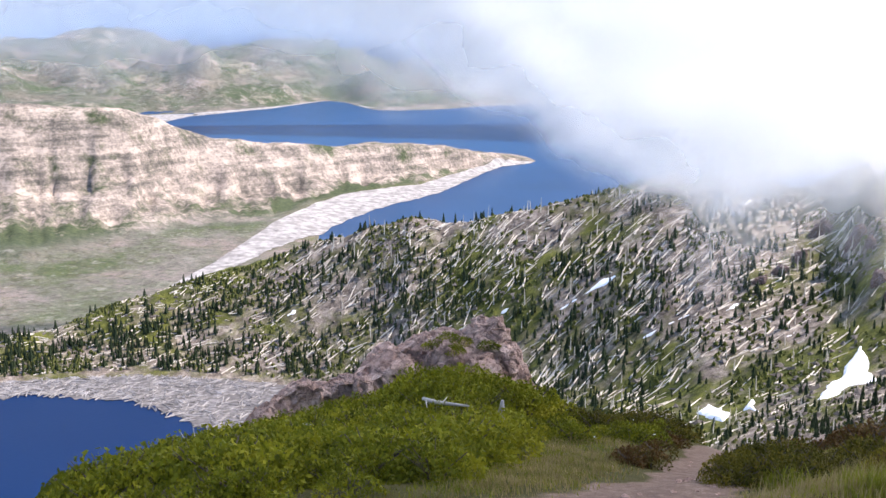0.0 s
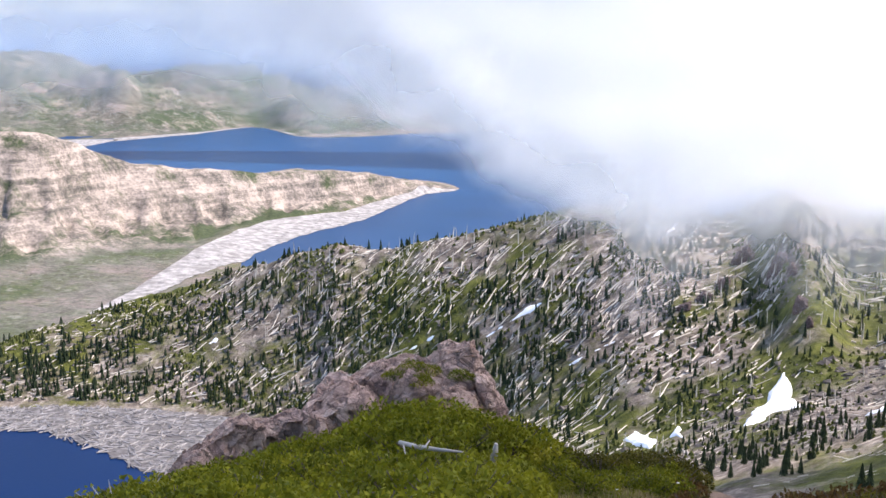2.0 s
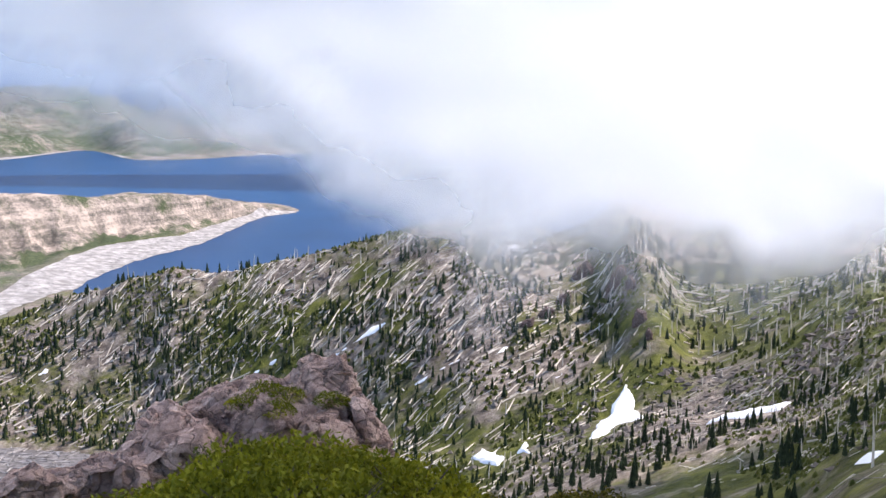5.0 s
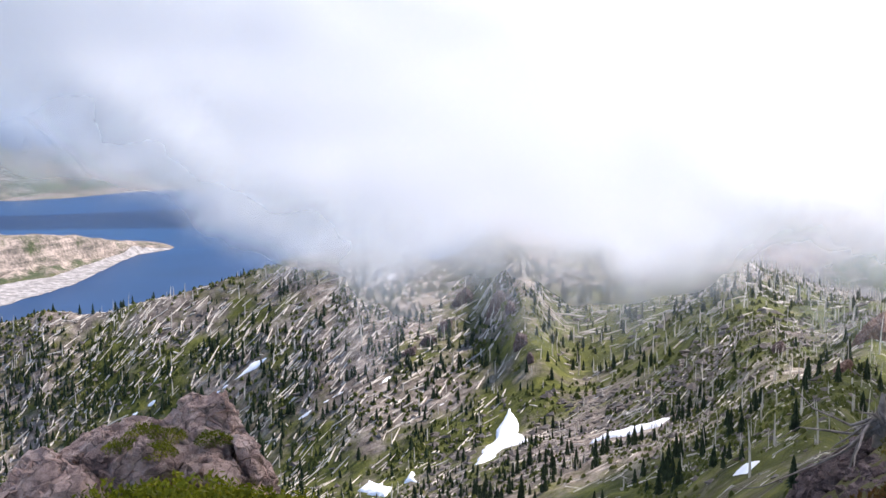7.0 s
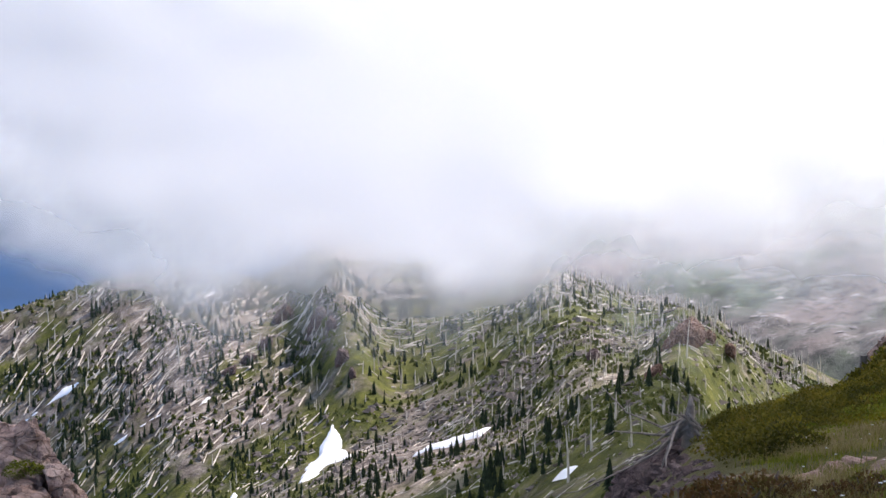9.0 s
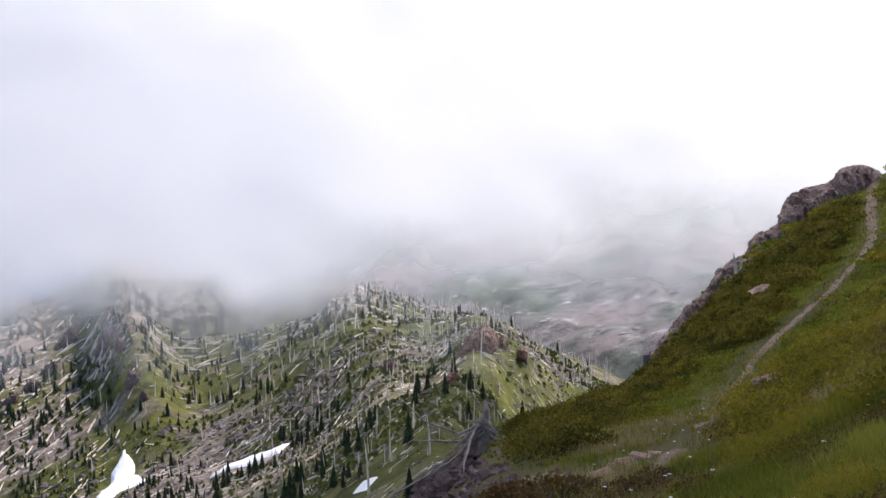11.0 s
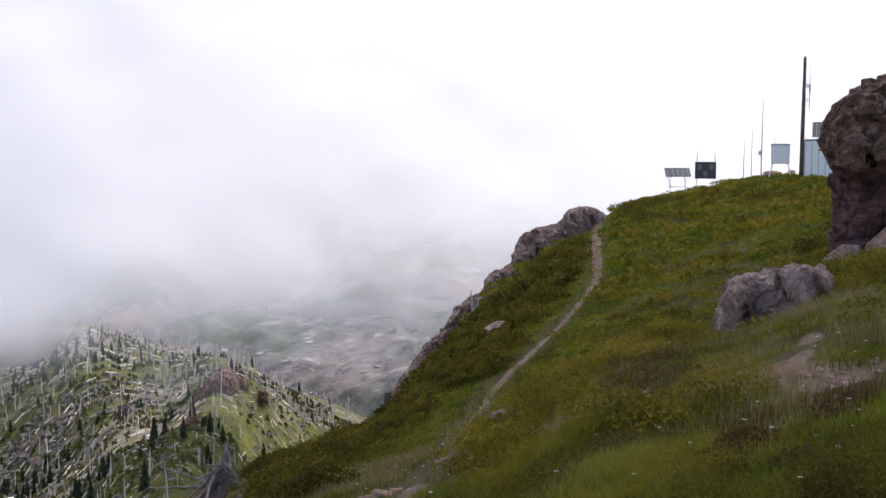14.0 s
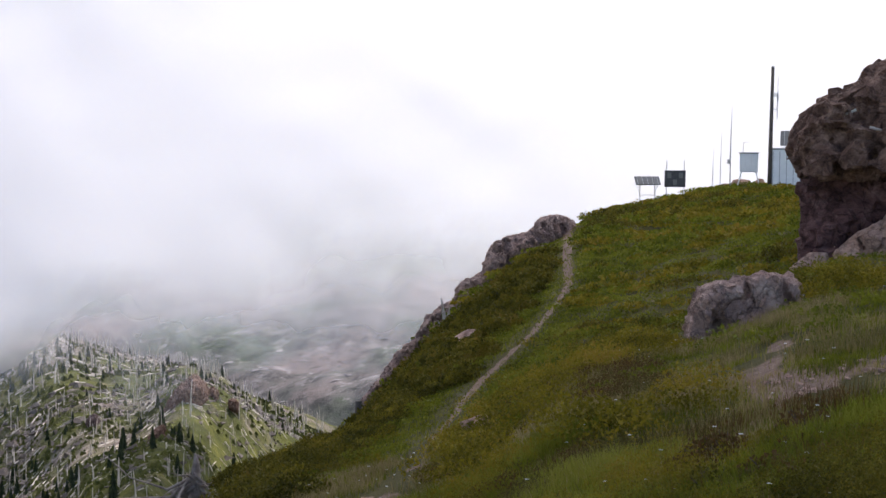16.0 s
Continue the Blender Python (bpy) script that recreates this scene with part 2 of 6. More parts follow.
M_RED = leafy("russet_leaves", [(0.06, 0.05, 0.012), (0.12, 0.06, 0.02), (0.10, 0.09, 0.02), (0.13, 0.10, 0.04)])
M_TWIG = mottled("twigs", (0.06, 0.045, 0.035), (0.14, 0.11, 0.09), 8.0)
M_PETAL = mottled("white_petals", (0.7, 0.7, 0.68), (0.85, 0.85, 0.82), 30.0)
M_WHITE = mottled("painted_steel", (0.72, 0.75, 0.75), (0.82, 0.84, 0.83), 2.0, 0.5)
M_STEEL = mottled("galvanised_steel", (0.3, 0.31, 0.32), (0.42, 0.43, 0.44), 6.0, 0.45, spec=0.5)
M_POLE = mottled("weathered_pole", (0.07, 0.06, 0.055), (0.13, 0.115, 0.10), 3.0)
M_CELL = mottled("solar_cells", (0.02, 0.022, 0.03), (0.045, 0.045, 0.055), 5.0, 0.3, spec=0.5)
M_CELL_PALE = mottled("dusty_solar_glass", (0.09, 0.095, 0.09), (0.14, 0.145, 0.14), 5.0, 0.4, spec=0.5)
M_SHORE = mottled("bleached_driftwood", (0.14, 0.13, 0.125), (0.47, 0.44, 0.42), 0.09, 0.9, 0.2, (0.2, 0.185, 0.175), 0.03)
# blue of aerial haze put straight into the base colour
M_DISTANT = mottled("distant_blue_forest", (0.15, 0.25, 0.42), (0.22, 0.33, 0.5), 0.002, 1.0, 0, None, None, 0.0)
M_BRUSH = leafy("mountain_brush", [(0.03, 0.042, 0.012), (0.06, 0.075, 0.018), (0.11, 0.12, 0.03), (0.16, 0.15, 0.05)])
M_SCREE = leafy("scree_stones", [(0.10, 0.085, 0.078), (0.18, 0.155, 0.14), (0.28, 0.25, 0.225)], 0.2, 0.9)

# ---- the lie of the land ----
EYE = 1.6
LAKE_Z, FAR_LAKE_Z = -120.0, -300.0
lattice = np.random.RandomState(7).rand(256, 256)


def vnoise(x, y):
    xi, yi = np.floor(x).astype(int), np.floor(y).astype(int)
    fx, fy = x - xi, y - yi
    fx, fy = fx * fx * (3 - 2 * fx), fy * fy * (3 - 2 * fy)
    g = lambda a, b: lattice[a & 255, b & 255]
    return (g(xi, yi) * (1 - fx) + g(xi + 1, yi) * fx) * (1 - fy) + (g(xi, yi + 1) * (1 - fx) + g(xi + 1, yi + 1) * fx) * fy


def fbm(x, y, octaves=5, gain=0.5):
    """Fractal noise between about -1 and 1."""
    s, a, t = 0, 1.0, 0
    for k in range(octaves):
        s, t = s + a * (vnoise(x * 2**k + 17.3 * k, y * 2**k + 5.1 * k) * 2 - 1), t + a
        a *= gain
    return s / t


# ridge and valley lines round the viewpoint: bearing (degrees, clockwise from y), range (m), angle of sight (degrees)
SADDLE = [(-180, 8, -12), (-100, 6, -16), (-75, 2.0, -39.7), (-40, 2.4, -37.5), (-20, 3.5, -32.2), (0, 5, -28), (15, 5, -27.6), (24, 5, -27.5), (30, 7, -24.5), (35, 12, -18.5), (42, 18, -15.5),
          (46, 22, -13.6), (50, 27, -10.9), (53, 30, -8.3), (59, 26, -7.6), (64, 26, -5.0), (75, 26, -3), (95, 26, -3), (180, 8, -12)]
RIM = [(-180, 20, -6), (-100, 12, -12), (-75, 2.9, -34), (-57, 3.1, -33.6), (-41, 4.0, -30.5), (-32, 5.3, -28), (-23.4, 7.5, -25.8), (-16, 10.5, -24), (-7, 11, -22.5), (6, 11, -22), (15, 11, -21.8),
       (23, 11, -23), (28, 13, -22.5), (32, 22, -19.5), (35, 27, -16.3), (39, 36, -14.8), (42.8, 44, -13.3), (44.8, 52, -10.9), (46.5, 58, -8.75),
       (49.2, 66, -5.75), (51.5, 72, -4.15), (52.9, 76, -3.3), (56.5, 90, -2.15), (60, 100, -1.3), (64, 105, -1.15), (75, 110, 0), (95, 110, 0), (140, 60, -2), (180, 20, -6)]
FOOT = [(-180, 400, -16.7), (-30, 405, -16.7), (-19, 393, -17.2), (-7, 355, -18.9), (0, 318, -18.2), (10, 255, -18.4), (17, 243, -16.9),
        (21, 225, -16.8), (25, 205, -15.9), (30, 170, -13.2), (32.3, 180, -13.2), (33.3, 185, -11.8), (34.2, 188, -10.9), (35, 190, -10.55), (36, 193, -11.1), (37, 198, -12.0), (38, 203, -12.8), (40, 215, -13.7), (46, 340, -16), (180, 400, -16.7)]
CREST = [(-180, 420, -15), (-30, 420, -15), (-23, 432, -14.4), (-19, 440, -13.2), (-13, 455, -11.8), (-5, 425, -10.0), (-3.2, 420, -10.4),
         (0, 405, -9.6), (3, 398, -8.9), (6, 390, -7.9), (10, 380, -7.4), (14, 388, -8.2), (18, 396, -8.2), (22, 420, -7.6), (28, 450, -7.9),
         (34, 500, -9.8), (38, 540, -12), (46, 560, -14.5), (180, 420, -15)]
# the same with heights in metres
BASIN = [(-180, 200, -100), (-60, 170, -126), (-10, 170, -126), (0, 180, -108), (8, 190, -80), (15, 190, -66), (22, 170, -53), (28, 130, -38),
         (33, 90, -24), (38, 120, -60), (45, 200, -110), (60, 300, -110), (100, 300, -110), (180, 200, -100)]
VALLEY = [(-180, 900, -297), (-30, 1000, -297), (-10.6, 900, -298), (-9.2, 900, -304), (-7, 900, -306), (20, 900, -306), (28, 820, -190), (37, 800, -180), (41, 780, -165), (46, 780, -150), (70, 780, -140), (180, 900, -300)]
SHORE = [(-180, 1250, -297), (-30, 1300, -297), (-10.6, 1480, -298), (-9.3, 1660, -301.5), (-7, 1790, -301.5), (-3.7, 1945, -301.5), (-0.9, 2240, -301.5), (0.6, 2284, -302), (2, 2280, -306), (20, 2200, -306), (28, 1010, -142), (38, 1000, -139), (47, 980, -132), (70, 980, -125), (180, 1250, -297)]
CLIFF_FOOT = [(-180, 1516, -285), (-29.7, 1516, -285), (-23, 1470, -287), (-15, 1650, -289), (-12.7, 1620, -291), (-10.8, 1750, -291), (-8.6, 1875, -293), (-4.8, 1985, -295), (-2, 2190, -298),
              (0.6, 2285, -300), (2, 2285, -306), (20, 2285, -306), (28, 1220, -105), (70, 1200, -100), (180, 1516, -285)]
CLIFF_TOP = [(-180, 1800, -124), (-29, 1800, -124), (-19, 1790, -139), (-15, 1880, -196), (-10, 1960, -225), (-5.3, 2080, -232), (-1.9, 2215, -270),
             (0.4, 2300, -298), (2, 2330, -306), (20, 2330, -306), (28, 1420, -62), (70, 1400, -58), (180, 1800, -124)]
BACK = [(-180, 2700, -190), (-22, 2700, -225), (-20, 2700, -245), (-18.3, 2700, -302), (-15, 2550, -306), (2, 2500, -306), (20, 2500, -306), (28, 2100, -50), (70, 2100, -50), (180, 2700, -190)]
FAR_SHORE = [(-180, 3400, -220), (-20.5, 3500, -262), (-18.3, 3480, -302), (-15.5, 3500, -302), (-11.9, 3690, -300), (-8.6, 4000, -300),
             (-7.4, 3620, -299), (-4, 3650, -299), (0, 3700, -300), (8, 3900, -300), (20, 3900, -302), (28, 3600, -285), (180, 3400, -220)]
FAR_TOP = [(-180, 4700, -1.0), (-29, 4700, -1.0), (-22.4, 4700, -1.2), (-19, 4700, -0.9), (-17.4, 4700, -0.7), (-15.6, 4700, -1.6), (-12.6, 4700, -1.5), (-10.8, 4700, -1.2),
           (-8.6, 4700, -1.4), (-6, 4700, -2.3), (-4.4, 4700, -2.0), (4, 4700, -2.2), (20, 4700, -2.8), (60, 4700, -2.8), (180, 4700, -1.2)]

AZ = np.concatenate([np.arange(-180, -38, 3.0), np.arange(-38, 76, 0.19), np.arange(77, 179, 3.0), [180.0]])
RR = np.concatenate([[0.005, 0.35], np.geomspace(0.7, 120, 170)[:-1], np.geomspace(120, 520, 230)[:-1], np.geomspace(520, 1400, 130)[:-1], np.linspace(1400, 2450, 110)[:-1], np.geomspace(2450, 4950, 80)])


def along(table, sight=True, soft=0.7):
    """Range and height of a line at every bearing of AZ."""
    t = np.array(table, float)
    fine = np.arange(-180, 180.01, 0.1)
    r, v = np.interp(fine, t[:, 0], t[:, 1]), np.interp(fine, t[:, 0], t[:, 2])
    k = np.exp(-0.5 * (np.arange(-40, 41) * 0.1 / soft) ** 2)
    k /= k.sum()
    r, v = (np.convolve(np.pad(q, 40, "edge"), k, "valid") for q in (r, v))
    r, v = np.interp(AZ, fine, r), np.interp(AZ, fine, v)
    return (r, EYE + r * np.tan(np.radians(v))) if sight else (r, v)


def land():
    sad, rim, foot, crest = along(SADDLE, soft=1.5), along(RIM, soft=0.5), along(FOOT), along(CREST)
    basin, valley, shore, cfoot, ctop = (along(t, False) for t in (BASIN, VALLEY, SHORE, CLIFF_FOOT, CLIFF_TOP))
    back, fshore, ftop = along(BACK, False), along(FAR_SHORE, False), along(FAR_TOP)
    fall = np.interp(AZ, (-180, 25, 28, 33, 38, 45, 180), (-28, -28, -18, -12, -25, -40, -40))
    run = np.interp(AZ, (-180, 30, 50, 60, 180), (35, 35, 40, 60, 60))
    dipf = np.interp(AZ, (-180, 12, 17, 20, 24, 30, 34, 38, 180), (0.28, 0.28, 0.3, -0.15, -0.25, 0.3, 0.3, 0.3, 0.3))
    zero = np.zeros_like(AZ)
    nodes = [(zero, zero), (zero + 1.8, zero - 0.05), sad, rim, (rim[0] + run, rim[1] + fall), basin, foot,
             (foot[0] + 0.35 * (crest[0] - foot[0]), foot[1] + dipf * (crest[1] - foot[1])), crest,
             (crest[0] + 150, crest[1] - 90), valley, shore, cfoot, (0.3 * cfoot[0] + 0.7 * ctop[0], 0.6 * cfoot[1] + 0.4 * ctop[1]), ctop, back, fshore,
             (0.5 * fshore[0] + 0.5 * ftop[0], 0.42 * fshore[1] + 0.58 * ftop[1]), ftop, (zero + 4960, ftop[1] - 60)]
    nr, nz = np.array([q[0] for q in nodes]), np.array([q[1] for q in nodes])
    Z = np.empty((len(AZ), len(RR)))
    band = np.empty_like(Z)
    for k in range(len(AZ)):
        Z[k] = np.interp(RR, nr[:, k], nz[:, k])
        band[k] = np.interp(RR, nr[:, k], np.arange(len(nodes)))
    # round the breaks of slope a little
    for _ in range(2):
        Z[:, 1:-1] = 0.25 * Z[:, :-2] + 0.5 * Z[:, 1:-1] + 0.25 * Z[:, 2:]
    A, R = np.meshgrid(np.radians(AZ), RR, indexing="ij")
    X, Y = R * np.sin(A), R * np.cos(A)
    deg = np.degrees(A)
    # rocky spur that comes down between the slope and the hollow
    sr = np.clip((R - 255) / 130, 0, 1)
    sa = 18.9 - 2.6 * sr
    Z += 15 * np.sin(np.pi * np.clip((R - 245) / 170, 0, 1)) * np.exp(-(((deg - sa) / 1.5) ** 2))
    wet = np.clip((np.abs(Z - LAKE_Z) - 0.5) / 8, 0, 1) * np.clip((np.abs(Z - FAR_LAKE_Z) - 0.5) / 14, 0, 1) * (Z > FAR_LAKE_Z - 2) * ((Z > LAKE_Z) | (R > 500) | (deg > 2))
    mid = np.clip((R - 40) / 120, 0, 1) * wet
    Z += mid * (np.clip(R, 0, 900) * 0.0085 * fbm(X / 45, Y / 45, 6, 0.55) - np.clip(R, 0, 500) * 0.006 * np.abs(fbm(deg / 2.2, R / 160, 4)))
    Z += np.clip((R - 70) / 30, 0, 1) * np.clip((260 - R) / 60, 0, 1) * wet * (1.1 * fbm(X / 13, Y / 13, 4, 0.55))
    # gullies of the pale cliffs and the far hills
    far = np.clip((R - 1300) / 200, 0, 1) * wet
    gul = np.abs(fbm(deg * 0.45 + 3 + 0.4 * fbm(X / 300, Y / 300, 2), R / 900, 5)) * np.clip((band - 12) / 0.8, 0, 1) * np.clip((13.9 - band) / 0.8, 0, 1)
    Z -= far * gul * 36 * np.clip((-deg + 1) / 8, 0.15, 1)
    crag = far * np.clip((band - 12) / 0.5, 0, 1) * np.clip((13.9 - band) / 0.7, 0, 1) * (deg < 3)
    Z += crag * (9 * fbm(X / 70, Y / 70, 5, 0.6) + 5 * np.sin(Z / 7 + 3 * fbm(X / 160, Y / 160, 3)) - 20 * np.abs(fbm(deg * 1.6, R / 500, 4, 0.6)) + 7 * fbm(X / 24, Y / 24, 3, 0.6))
    Z += far * np.clip((band - 15.6) / 1.2, 0, 1) * (95 * fbm(X / 420, Y / 420, 6, 0.58) - 60 * np.abs(fbm(X / 260, Y / 260, 4)))
    Z += np.clip((R - 620) / 150, 0, 1) * np.clip((deg - 26) / 5, 0, 1) * (R < 4000) * (13 * fbm(X / 260, Y / 260, 6, 0.62) - 6 * np.abs(fbm(X / 90, Y / 90, 4, 0.6)))
    # wooded hill with a steep flank above the end of the far lake
    Z += 95 * np.exp(-np.abs((deg + 15.1) / np.where(deg < -15.1, 2.2, 0.9)) ** 1.6 - ((R - 4080) / 230) ** 2)
    # low hummocks of the near hill
    nr_ = np.clip((R - 2) / 6, 0, 1) * np.clip((160 - R) / 60, 0, 1)
    Z += nr_ * (0.10 * fbm(X / 1.7, Y / 1.7, 4) + np.clip(R / 60, 0, 1) * 0.7 * fbm(X / 9, Y / 9, 4) * (1 - 0.75 * np.exp(-(((deg - 47) / 5) ** 4)) * np.clip((R - 25) / 15, 0, 1)))
    # hump in front of the crag
    Z += 0.5 * np.exp(-(((X - 0.1) / 1.05) ** 2) - ((Y - 9.2) / 0.9) ** 2)
    return X, Y, Z, band, deg, R


GX, GY, GZ, BAND, GDEG, GR = land()


def height(x, y):
    """Height of the ground at x, y (arrays or numbers)."""
    x, y = np.asarray(x, float), np.asarray(y, float)
    r, a = np.clip(np.hypot(x, y), 0.01, 4940), np.degrees(np.arctan2(x, y))
    i = np.clip(np.searchsorted(AZ, a) - 1, 0, len(AZ) - 2)
    j = np.clip(np.searchsorted(RR, r) - 1, 0, len(RR) - 2)
    u, v = (a - AZ[i]) / (AZ[i + 1] - AZ[i]), (r - RR[j]) / (RR[j + 1] - RR[j])
    return (GZ[i, j] * (1 - u) + GZ[i + 1, j] * u) * (1 - v) + (GZ[i, j + 1] * (1 - u) + GZ[i + 1, j + 1] * u) * v


def spot(az, r, up=0.0):
    """The place on the ground at a bearing and range."""
    x, y = r * math.sin(radians(az)), r * math.cos(radians(az))
    return Vector((x, y, float(height(x, y)) + up))


def sight(az, el, r):
    """The place at a bearing, an angle of sight and a range."""
    return Vector((r * math.sin(radians(az)), r * math.cos(radians(az)), EYE + r * math.tan(radians(el))))


def ground_at(az, el):
    """Where a line of sight from the viewpoint first meets the ground."""
    r = np.geomspace(2.0, 4900, 6000)
    x, y = r * math.sin(radians(az)), r * math.cos(radians(az))
    under = EYE + r * math.tan(radians(el)) <= height(x, y)
    k = int(np.argmax(under)) if under.any() else len(r) - 1
    return Vector((x[k], y[k], float(height(x[k], y[k]))))


def near_line(pts, x, y):
    """Distance in plan from each x, y to a polyline."""
    best = np.full(np.shape(x), 1e9)
    for (x0, y0), (x1, y1) in zip(pts[:-1], pts[1:]):
        dx, dy = x1 - x0, y1 - y0
        t = np.clip(((x - x0) * dx + (y - y0) * dy) / (dx * dx + dy * dy), 0, 1)
        best = np.minimum(best, np.hypot(x - x0 - t * dx, y - y0 - t * dy))
    return best


def plan(polar):
    return [(r * math.sin(radians(a)), r * math.cos(radians(a))) for a, r in polar]


# foot paths: bearing and range
PATH_A = [(0.0, -2.0), (0.4, 0.6), (1.25, 1.5), (2.0, 2.6), (2.55, 4.3), (2.95, 6.2), (3.2, 7.3), (3.6, 9.2), (4.1, 10.7)]
PATH_B = [ground_at(*q)[:2] for q in [(44, -16.3), (45.9, -14.4), (47.6, -12.2), (49, -10.6), (50.3, -9.4), (51.4, -8.4), (52.5, -7.1), (53, -6.2), (52.9, -4.3), (53, -3.4)]]
PATH_D = plan([(21, 11.5), (30, 13), (38, 12.5), (43.5, 11)]) + PATH_B[:1]
PATH_C = [ground_at(*q)[:2] for q in [(70, -8.6), (68.6, -9.2), (67, -10.1), (65.5, -10.9), (64.2, -11.2), (62.8, -10.6), (61.8, -10.0), (59.7, -10.5), (57.9, -11.4), (56, -12.3), (53, -13.4), (50, -14.2), (47, -15.0), (45.3, -15.0)]]
PATH_F = [ground_at(*q)[:2] for q in [(61.8, -10.0), (62.6, -9.3), (63.3, -8.5)]]


def mesh_grid(name, X, Y, Z, keep=None, closed=False):
    a, b = X.shape
    co = np.stack([X, Y, Z], -1).reshape(-1, 3)
    idx = np.arange(a * b).reshape(a, b)
    q = np.stack([idx[:-1, :-1], idx[:-1, 1:], idx[1:, 1:], idx[1:, :-1]], -1).reshape(-1, 4)
    if keep is not None:
        q = q[keep.reshape(-1)]
    me = bpy.data.meshes.new(name)
    me.from_pydata(co, [], q)
    me.polygons.foreach_set("use_smooth", np.ones(len(me.polygons), bool))
    me.update()
    return me


def zones():
    veg, cliff, near = np.zeros_like(GZ), np.zeros_like(GZ), np.zeros_like(GZ)
    near = np.clip((3.35 - BAND) / 0.3, 0, 1)
    veg[:] = 0.512 + 0.18 * fbm(GX / 60, GY / 60, 4)
    hollow = np.exp(-(((GDEG - 24) / 4) ** 2) - ((GR - 300) / 70) ** 2) + np.exp(-(((GDEG - 35) / 4) ** 2) - ((GR - 150) / 60) ** 2)
    veg += 0.03 * np.clip((GDEG - 18) / 4, 0, 1) * (BAND < 8.5) + 0.03 * hollow - 0.25 * np.exp(-(((GDEG - 20.5) / 3) ** 2) - ((GR - 225) / 30) ** 2) + 0.035 * np.clip((14 - GDEG) / 6, 0, 1) * (BAND < 8.5) - 0.1 * np.exp(-(((GDEG - 28) / 3) ** 2)) * np.clip((GR - 250) / 60, 0, 1) * (BAND < 8.5)
    valley = np.clip((-GDEG - 8) / 4, 0, 1) * np.clip((BAND - 9) / 0.5, 0, 1) * np.clip((12.25 - BAND) / 0.3, 0, 1)
    veg = veg * (1 - valley) + valley * (0.54 + 0.2 * fbm(GX / 130, GY / 130, 4))
    cl = np.clip((BAND - np.where(GDEG > 24, 8.4, 11.8)) / 0.3, 0, 1)
    cliff = cl * np.interp(GDEG, (20, 26), (1, 0.5))
    veg = veg * (1 - cl) + cl * (0.4 + 0.14 * np.clip((13.0 - BAND) / 0.7, 0, 1) + 0.3 * np.clip((13.0 - BAND) / 1.0, 0, 1) * fbm(GX / 200, GY / 200, 3) + 0.25 * np.clip((BAND - 15.6) / 0.6, 0, 1) * (0.6 + 0.6 * fbm(GX / 500, GY / 500, 3)) + 0.03 * (GDEG > 20))
    path = np.clip(1.3 - near_line(PATH_A, GX, GY) / np.interp(GY, (1.5, 4, 8), (0.7, 0.55, 0.42)) + 0.35 * fbm(GX / 0.7, GY / 0.7, 3), 0, 1)
    path = np.maximum(path, np.clip(1.25 - near_line(PATH_B, GX, GY) / (0.05 + 0.0044 * GR), 0, 1) * np.interp(GDEG, (44, 46.5, 48.5), (0.25, 0.6, 1)))
    path = np.maximum(path, np.clip(0.8 - near_line(PATH_D, GX, GY) / 0.4, 0, 1))
    path = np.maximum(path, np.clip(1.3 - near_line(PATH_C, GX, GY) / np.interp(GDEG, (45, 50, 54, 57, 59, 62.5, 65, 70), (0.2, 0.16, 0.1, 0.18, 0.3, 0.34, 0.5, 0.62)), 0, 1) * np.clip(0.62 + 1.5 * fbm(GX / 0.9, GY / 0.9, 4), 0, 1))
    path = np.maximum(path, np.clip(1.2 - near_line(PATH_F, GX, GY) / 0.24, 0, 1) * np.clip(0.62 + 1.5 * fbm(GX / 0.9, GY / 0.9, 4), 0, 1))
    path *= near
    plain = np.maximum(np.clip((GR - 560) / 60, 0, 1) * np.clip((GDEG - 21) / 4, 0, 1), np.maximum(0.65 * valley, 0.5 * np.clip((BAND - 15.5) / 0.4, 0, 1)))
    return veg, cliff, path, near, plain


VEG, CLIFF, PATHM, NEARM, PLAIN = zones()
ground = new("ground", mesh_grid("ground", GX, GY, GZ))
col = ground.data.color_attributes.new("zone", "FLOAT_COLOR", "POINT")
col.data.foreach_set("color", np.stack([np.clip(VEG, 0, 1), CLIFF, PATHM, PLAIN], -1).astype(np.float32).ravel())
nat = ground.data.attributes.new("near", "FLOAT", "POINT")
nat.data.foreach_set("value", NEARM.astype(np.float32).ravel())
ground.data.materials.append(M_GROUND)
tagged(ground, "grassy mountain hill above log-strewn slopes and pale cliffs", "ground", kind="structure")


def polar_sheet(name, material, az0, az1, r0, r1, z, na=60, nb=12, label="", category="water", ragged=0.0):
    a = np.radians(np.linspace(az0, az1, na))[:, None]
    t = np.linspace(0, 1, nb)[None, :]
    ra, rb = (np.interp(np.degrees(a), *zip(*q)) if isinstance(q, list) else q for q in (r0, r1))
    r = ra + (rb - ra) * t + 0 * a
    r = r + (1 - t) * ragged * (fbm(np.degrees(a) * 1.7, 3 + 0 * a, 5, 0.65) - 0.2)
    z = np.maximum(height(r * np.sin(a), r * np.cos(a)) + 0.7, FAR_LAKE_Z + 0.4) if z is None else z
    ob = new(name, mesh_grid(name, r * np.sin(a), r * np.cos(a), z + 0 * r))
    ob.data.materials.append(material)
    return tagged(ob, label, category, kind="structure")


polar_sheet("water_1", M_LAKE, -80, 4, 100.0, 420.0, LAKE_Z, label="deep blue mountain lake with a still surface")
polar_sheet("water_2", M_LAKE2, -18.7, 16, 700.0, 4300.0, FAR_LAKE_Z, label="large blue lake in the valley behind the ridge")


